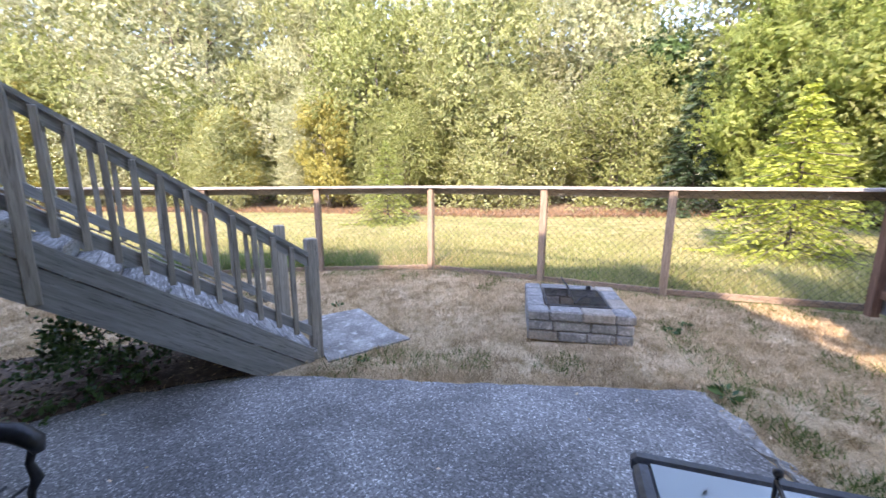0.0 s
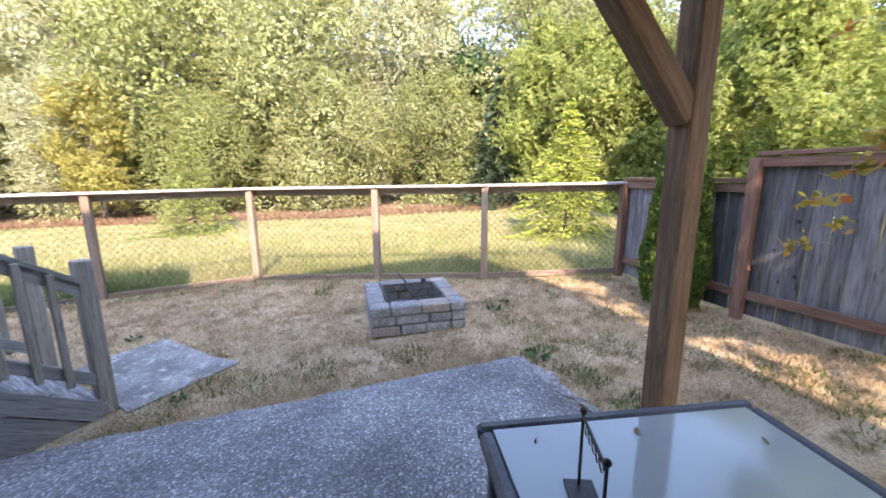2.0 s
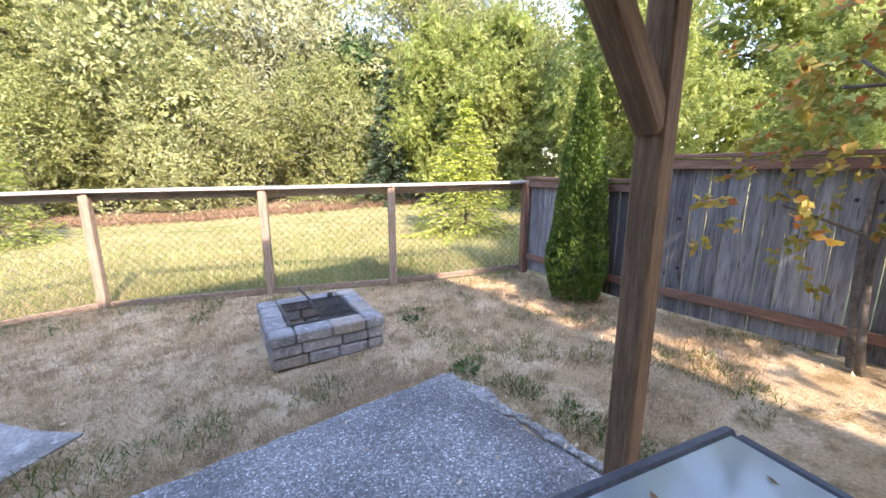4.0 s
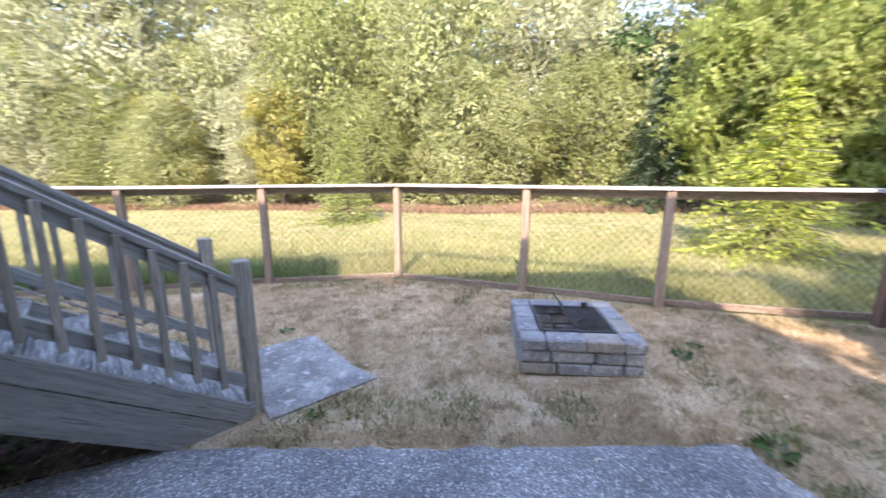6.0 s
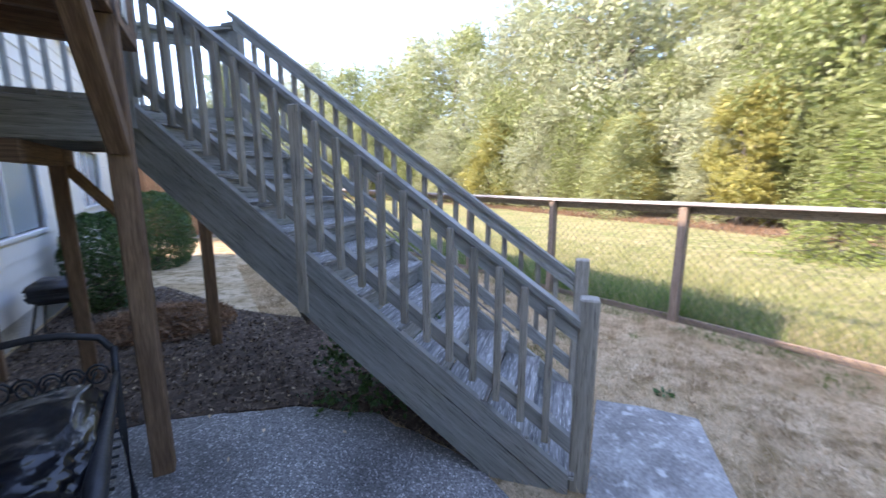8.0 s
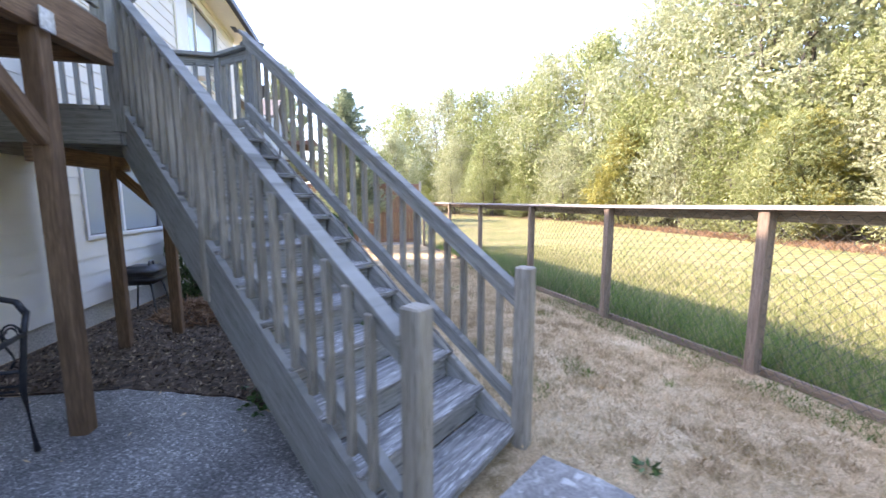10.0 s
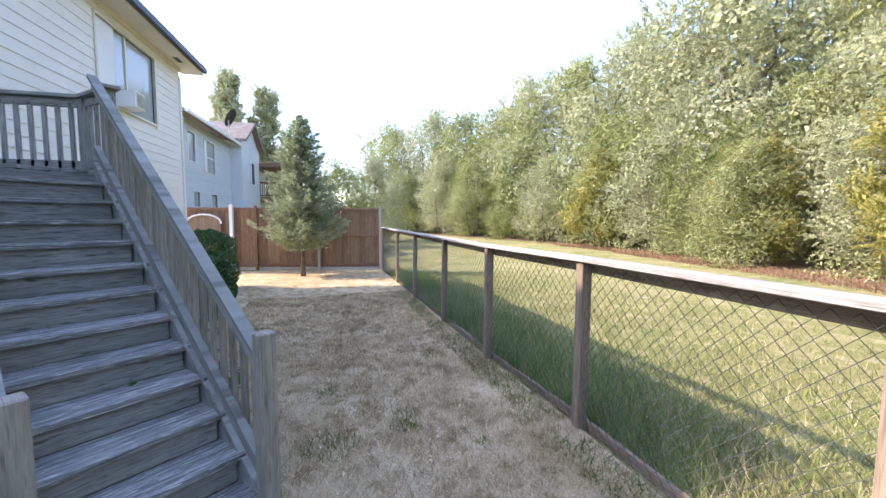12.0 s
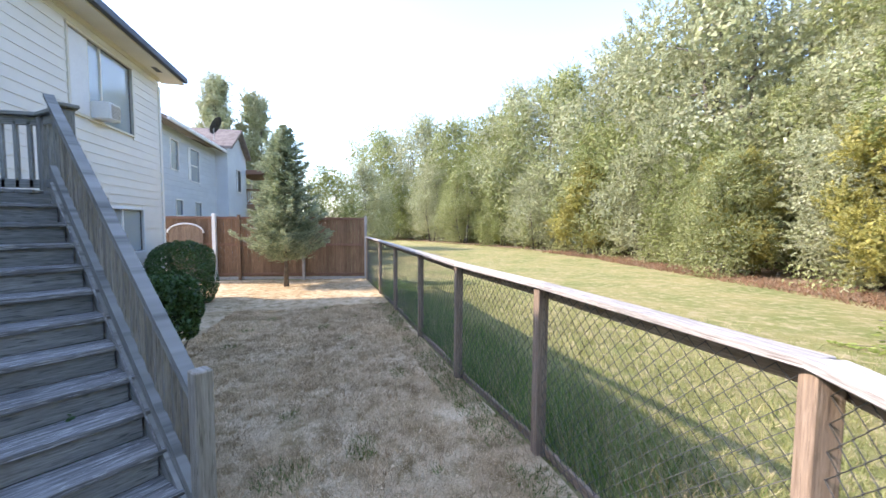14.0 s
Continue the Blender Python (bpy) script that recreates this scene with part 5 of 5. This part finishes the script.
tr = random.Random(5)
x = 12.0
for k in [2, 2, 0, 2, 1, 0, 2, 1, 0, 1, 2, 0, 1, 2, 0]:
    near = x > -20
    plant(k if near else FAR.get(k, k), x, woods_y(x) + 1.9 + tr.uniform(-1.4, 1.0), tr.uniform(0.72, 1.02) if near else tr.uniform(1.0, 1.35), tr.uniform(0, 360), tr.uniform(0.85, 1.05))
    x -= tr.uniform(4.2, 5.2) if near else 6.2
for px in (-6.4, -12.6, -27.0):
    plant(4, px, woods_y(px) + 1.2, 0.85 if px > -20 else 1.2, tr.uniform(0, 360))
x = 12.0
for k in [0, 1, 0, 2, 1, 0, 1, 2, 1, 0, 1, 2, 0, 1, 0]:
    near = x > -18
    plant(k if -19 < x < 8 else FAR.get(k, k), x, woods_y(x) + 6.2 + tr.uniform(-1.0, 1.0), tr.uniform(1.05, 1.45) if near else tr.uniform(2.1, 2.35), tr.uniform(0, 360))
    x -= tr.uniform(4.2, 5.4) if near else 6.2
x = 14.0
for k in [1, 0, 0, 1, 0, 1]:
    plant(FAR.get(k, k), x, woods_y(x) + 9.5 + tr.uniform(-0.8, 0.8), tr.uniform(1.4, 1.65) if x > -8 else tr.uniform(1.75, 2.05), tr.uniform(0, 360))
    x -= 5.5
for k, px, py, s in ((3, 5.3, -4.7, 1.0), (3, 9.5, 1.2, 0.42), (3, 9.8, 12.4, 0.75), (3, 11.2, 10.2, 0.75), (3, 12.6, 6.5, 0.8), (3, 10.2, 4.8, 0.62), (3, 16.0, 3.0, 1.1), (5, 8.6, 17.8, 1.0), (2, 15.8, 12.6, 1.1)):
    plant(k, px, py, s, tr.uniform(0, 360))
for k, px, py, s, sz in ((8, -31, 2.6, 0.85, 1.0), (7, -37, 5.6, 0.95, 1.0)):
    plant(k, px, py, s, tr.uniform(0, 360), sz)

pop = broadleaf("poplar", "tall narrow grey-green poplar behind the neighbouring house", 17.5, 2.3, 34, 2200, 36, 0.15, 0.085, L_willow2, 0.06, 0.9, 0.9, 0.2, 1)
put(pop, -40, -7.6, 1.0, 0, copy=False)
put(pop, -42, -4.6, 0.95, 80)
birch_bark = mat("birch_bark", (0.52, 0.50, 0.46), (0.70, 0.68, 0.64), 5, 0.8, 0.4, 20, c3=(0.10, 0.09, 0.08))
put(broadleaf("birch", "slender birch with a white trunk behind the plank fence", 10.5, 1.7, 10, 200, 36, 0.11, 0.06, L_green, 0.35, 0.3, 0.8, 0.13, 1, birch_bark), 11.4, 4.0, 1.0, 40, copy=False)
put(conifer("young_fir", "lime-green young fir beyond the chain-link fence", 2.75, 1.3, 17, 90, 0.12, 0.035, L_lime, 0.04, 0.3, 7), 6.1, 6.3, 1.0, 10, copy=False)
put(conifer("young_fir", "small green fir standing in the meadow", 2.6, 1.25, 15, 85, 0.12, 0.035, L_green, 0.03, 0.3, 7), -2.0, 12.2, 1.0, 50, copy=False)
put(conifer("fir", "dark shaded fir at the edge of the woods", 5.2, 1.7, 18, 110, 0.17, 0.05, L_fir, 0.03, 0.5, 7), 8.4, 13.4, 1.0, 20, copy=False)
put(conifer("pine", "blue-green bushy pine in front of the cedar fence", 5.5, 1.4, 24, 260, 0.14, 0.03, L_blue, 0.16, -0.2, 9, lift=0.25, taper=0.6), -13.6, 2.0, 1.0, 0, copy=False)


def hedge(name, label, cx, cy, rx, ry, h, n, leaf, material, category="shrub", column=False, clear=0.0):
    """A dense clipped shrub: leaves in an uneven skin over twigs."""
    t = thing(name, (cx, cy, g(cx)), label, category)
    z = rng.uniform(0, 1, n)
    ang = rng.uniform(0, 2 * np.pi, n)
    if column:
        prof = np.where(z < 0.12, 0.75 + 2.1 * z, (1 - (np.maximum(z - 0.12, 0) / 0.88)) ** 0.62) + 0.02
    else:
        prof = np.sqrt(np.clip(1 - (np.abs(z - 0.42) / 0.6) ** 3.2, 0.02, 1))
    wob = np.array([noise.noise(Vector((math.cos(a) * 2.2 + cx, math.sin(a) * 2.2, q * (6 if column else 3)))) for a, q in zip(ang, z)])
    r = prof * (1 + 0.16 * wob) * (1 - 0.35 * rng.uniform(0, 1, n) ** 2)
    p = np.stack([cx + r * rx * np.cos(ang), cy + r * ry * np.sin(ang), g(cx) + 0.02 + clear + z * h * (1 + 0.05 * wob)], 1)
    al = np.stack([np.cos(ang) * 0.6, np.sin(ang) * 0.6, np.full(n, 0.9 if column else 0.3)], 1)
    leaf_part("foliage", leaves(p, al, leaf, leaf * (0.4 if column else 0.55), 0.5 if column else 0.8, None if column else al), material, t)
    for k in range(9):
        a = k * 0.7
        part("stem", branchy(bent((cx, cy, g(cx) - 0.02), (cx + 0.6 * rx * math.cos(a), cy + 0.6 * ry * math.sin(a), g(cx) + h * (0.85 if column and k == 0 else 0.6)), 0.05), 0.02, 0.005, None, 5), M_bark, t)
    return t


hedge("arborvitae", "tall narrow green arborvitae against the plank fence", 4.36, 2.35, 0.34, 0.34, 2.42, 24000, 0.055, L_cypress, "shrub", True)
hedge("shrub", "rounded dark green shrub behind the stairs", -4.3, 1.95, 0.38, 0.38, 0.78, 9000, 0.055, L_hedge, clear=0.52)
hedge("shrub", "large clipped dark green shrub beside the house wall", -10.2, 0.0, 1.15, 0.72, 1.58, 19000, 0.055, L_hedge)
hedge("shrub", "leafy dark green shrub against the white house wall", -6.5, -0.28, 0.6, 0.4, 1.3, 9000, 0.055, L_hedge)
b = broadleaf("shrub", "leafy dark green shrub growing under the stairs", 0.7, 0.75, 12, 260, 14, 0.06, 0.036, L_hedge, 0.15, 0.3, 0.3, 0.012, 4, category="shrub")
put(b, -2.32, 2.3, 0.75, 0, copy=False)
mp = broadleaf("maple", "small maple with green and orange turning leaves", 3.1, 0.8, 12, 100, 24, 0.07, 0.046, L_maple, 0.34, -0.15, 0.42, 0.028, 2)
put(mp, 4.42, 0.1, 1.0, 30, copy=False)

# ---- grass, litter and weeds ----
def scatter(n, x0, x1, ylo, yhi, keep=lambda x, y: True):
    xs = rng.uniform(x0, x1, n)
    ys = rng.uniform(0, 1, n)
    lo = np.array([ylo(x) if callable(ylo) else ylo for x in xs])
    hi = np.array([yhi(x) if callable(yhi) else yhi for x in xs])
    ys = lo + ys * (hi - lo)
    ok = np.array([keep(a, b) for a, b in zip(xs, ys)])
    xs, ys = xs[ok], ys[ok]
    return xs, ys, np.array([g(a, b) for a, b in zip(xs, ys)])


def inside(poly, x, y):
    c = False
    for (xa, ya), (xb, yb) in zip(poly, poly[1:] + poly[:1]):
        if (ya > y) != (yb > y) and x < (xb - xa) * (y - ya) / (yb - ya) + xa:
            c = not c
    return c


def open_lawn(x, y):
    if inside(PATIO, x, y) or inside(SLAB, x, y) or inside(MULCH, x, y) or (abs(x - 1.69) < 0.48 and abs(y - 3.27) < 0.48):
        return False
    return noise.noise(Vector((x * 1.3, y * 1.3, 5))) > -0.45 or rng.uniform() < 0.35


def stuff(name, verts, material, label, category):
    ob = leaf_part(name, verts, material)
    return tagged(ob, label, category, kind="stuff")


xs, ys, zs = scatter(190000, -9.0, 4.6, lambda x: 0.5 if x > 2.2 else 1.5, lambda x: fence_y(x) - 0.05, open_lawn)
stuff("dry_grass", blades(xs, ys, zs + 0.008, 0.05, 0.0034, 0.9), L_straw, "short straw-coloured dead grass on the lawn", "grass")
xs, ys, zs = scatter(4600, -9.0, 4.6, lambda x: 0.5 if x > 2.2 else 1.5, lambda x: fence_y(x) - 0.1, lambda x, y: open_lawn(x, y) and noise.noise(Vector((x * 2.3, y * 2.3, 4))) > rng.uniform(-0.3, 0.35))
xs, ys = np.repeat(xs, 26) + rng.normal(0, 0.03, len(xs) * 26), np.repeat(ys, 26) + rng.normal(0, 0.03, len(ys) * 26)
stuff("dead_tufts", blades(xs, ys, np.array([g(a, b) for a, b in zip(xs, ys)]) + 0.01, 0.055, 0.0026, 0.7), L_tuft, "dull brown dead tufts scattered over the lawn", "grass")
xs, ys, zs = scatter(9000, -14.5, -8.0, 0.8, lambda x: fence_y(x) - 0.05)
stuff("dry_grass", blades(xs, ys, zs + 0.008, 0.04, 0.004, 0.9), L_straw, "short straw-coloured dead grass on the lawn", "grass")


def weedy(x, y):
    edge_f = fence_y(x) - y < 0.35
    near = min(math.hypot(x - a, y - b) for a, b in ((2.25, 1.9), (-0.1, 2.6), (0.2, 2.45), (2.6, 3.1), (1.35, 2.45), (-0.45, 2.35), (3.4, 1.4), (3.6, 2.4), (-2.0, 3.6), (4.2, 1.6), (0.6, 2.5))) < 0.22
    right = noise.noise(Vector((x * 1.8, y * 1.8, 2))) > (0.16 if x > 2.4 else 0.5)
    return open_lawn(x, y) and (edge_f and noise.noise(Vector((x * 2, y * 2, 8))) > -0.25 or near or right)


xs, ys, zs = scatter(70000, -9.0, 4.6, lambda x: 0.3 if x > 2.2 else 2.1, lambda x: fence_y(x) - 0.03, weedy)
stuff("weeds", blades(xs, ys, zs + 0.008, 0.065, 0.004, 0.8), L_lawn, "green weeds and grass tufts in the dry lawn", "weeds")
xs, ys, zs = scatter(90000, -12.5, 4.0, lambda x: fence_y(x) + 0.06, lambda x: fence_y(x) + 1.1, lambda x, y: rng.uniform() < math.exp(-(y - fence_y(x)) * 2.0) and rng.uniform() < min(1.0, max(0.04, (-0.6 - x) / 1.6)) and noise.noise(Vector((x * 1.4, y * 1.4, 1))) > -0.35)
stuff("tall_grass", blades(xs, ys, zs, 0.31, 0.003, 0.4), L_tall, "tall green and seeding grass along the fence", "grass")
xs, ys, zs = scatter(90000, -13.0, 9.0, lambda x: fence_y(x) + 0.1, lambda x: fence_y(x) + 1.0 + 5.5 * rng.uniform() ** 1.3)
stuff("meadow_grass", blades(xs, ys, zs, 0.12, 0.005, 0.6), L_field, "yellow-green meadow grass beyond the fence", "grass")
xs, ys, zs = scatter(12000, -30.0, 12.0, lambda x: woods_y(x) - 1.1, lambda x: woods_y(x) + 0.9)
stuff("dry_brush", blades(xs, ys, zs, 0.26, 0.012, 0.9), L_brush, "brown dry brush along the edge of the woods", "brush")
xs, ys, zs = scatter(7000, -34.0, 12.0, lambda x: woods_y(x) - 0.3, lambda x: woods_y(x) + 1.2, lambda x, y: noise.noise(Vector((x * 0.45, 3, 1))) > 0.0)
zs = zs + rng.uniform(0.05, 0.9, len(zs))
stuff("undergrowth", leaves(np.stack([xs, ys, zs], 1), np.tile([0.0, -0.4, 0.3], (len(xs), 1)), 0.15, 0.06, 0.8), L_willow, "low leafy undergrowth beneath the willows", "undergrowth")
xs, ys, zs = scatter(15000, -7.2, -1.9, -0.7, 2.5, lambda x, y: inside(MULCH, x, y))
stuff("bark_chips", leaves(np.stack([xs, ys, zs + 0.036 + rng.uniform(0, 0.012, len(xs))], 1), np.tile([1.0, 0.0, 0.0], (len(xs), 1)) * rng.choice([-1, 1], (len(xs), 1)), 0.05, 0.018, 0.5), M_chip, "loose brown bark chips and leaf litter", "mulch")
xs, ys, zs = scatter(2600, -6.2, -4.0, -0.3, 1.2, lambda x, y: math.hypot(x + 5.0, y - 0.5) < 0.75)
zs = zs + 0.05 + np.array([max(0.0, 0.24 - 0.3 * math.hypot(a + 5.0, b - 0.5)) for a, b in zip(xs, ys)]) * rng.uniform(0.4, 1, len(xs))
stuff("brush_pile", leaves(np.stack([xs, ys, zs], 1), np.tile([0.7, 0.7, 0.0], (len(xs), 1)), 0.22, 0.02, 0.6), L_brush, "pile of dry brown stalks behind the stair posts", "brush pile")

# Backdrop added behind the trees: big loose dark leaves that block sky gaps.
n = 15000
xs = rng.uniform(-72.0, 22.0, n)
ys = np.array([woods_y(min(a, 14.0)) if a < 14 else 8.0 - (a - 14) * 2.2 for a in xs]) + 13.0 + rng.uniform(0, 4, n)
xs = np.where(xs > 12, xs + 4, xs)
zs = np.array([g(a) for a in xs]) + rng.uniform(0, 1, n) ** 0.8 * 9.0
stuff("deep_woods", leaves(np.stack([xs, ys, zs], 1), np.tile([0.2, 0.0, 0.6], (n, 1)), 0.8, 0.5, 0.8), L_dark, "backdrop of large dark leaves filling the gaps behind the woods", "woods")

# broad-leaved weeds beside the slab and patio corner
for wx_, wy_, sc in ((-0.95, 3.83, 0.11), (2.36, 1.95, 0.15), (2.55, 3.05, 0.12), (-0.3, 2.52, 0.09), (2.75, 3.2, 0.1)):
    wd = thing("weed", (wx_, wy_, g(wx_, wy_)), "low broad-leaved green weed in the dry lawn", "weed", group="broad-leaved weeds")
    a = rng.uniform(0, 2 * np.pi, 22)
    d = np.stack([np.cos(a), np.sin(a), rng.uniform(0.1, 0.6, 22)], 1)
    c = np.array([wx_, wy_, g(wx_, wy_) + 0.02]) + d * sc * rng.uniform(0.4, 0.6, (22, 1))
    leaf_part("leaves", leaves(c, d, sc * 0.6, sc * 0.24, 0.4), L_hedge, wd)

xs, ys, zs = scatter(3000, -9.0, 0.5, lambda x: fence_y(x) + 0.08, lambda x: fence_y(x) + 0.8, lambda x, y: rng.uniform() < math.exp(-(y - fence_y(x)) * 2.5))
stuff("seed_stalks", blades(xs, ys, zs, 0.42, 0.0017, 0.4), L_straw, "pale dry seed stalks leaning through the fence", "grass")
xs, ys, zs = scatter(3400, -0.7, 2.5, lambda x: 2.22 - 0.07 * x - 0.03, lambda x: 2.22 - 0.07 * x + 0.14, lambda x, y: noise.noise(Vector((x * 3, y, 4))) > -0.2)
stuff("edge_grass", blades(xs, ys, zs + 0.015, 0.055, 0.0026, 0.9), L_straw, "dry grass creeping over the patio's edge", "grass")
xs, ys, zs = scatter(1800, 2.34, 2.6, 0.2, 2.1, lambda x, y: noise.noise(Vector((x, y * 3, 6))) > 0.0)
stuff("edge_grass", blades(xs, ys, zs + 0.015, 0.05, 0.004, 0.9), L_lawn, "green grass creeping along the patio's edge", "grass")
xs, ys, zs = scatter(1500, -8.0, 4.4, -0.4, lambda x: fence_y(x) - 0.1, lambda x, y: not inside(SLAB, x, y) and (not inside(PATIO, x, y) or rng.uniform() < 0.12) and not (abs(x - 1.69) < 0.5 and abs(y - 3.27) < 0.5))
zs = zs + 0.045
stuff("fallen_leaves", leaves(np.stack([xs, ys, zs], 1), np.tile([1.0, 0.3, 0.0], (len(xs), 1)), 0.04, 0.018, 0.5, np.tile([0.0, 0.0, 1.5], (len(xs), 1))), L_straw, "small dry leaves scattered over lawn and patio", "leaves")
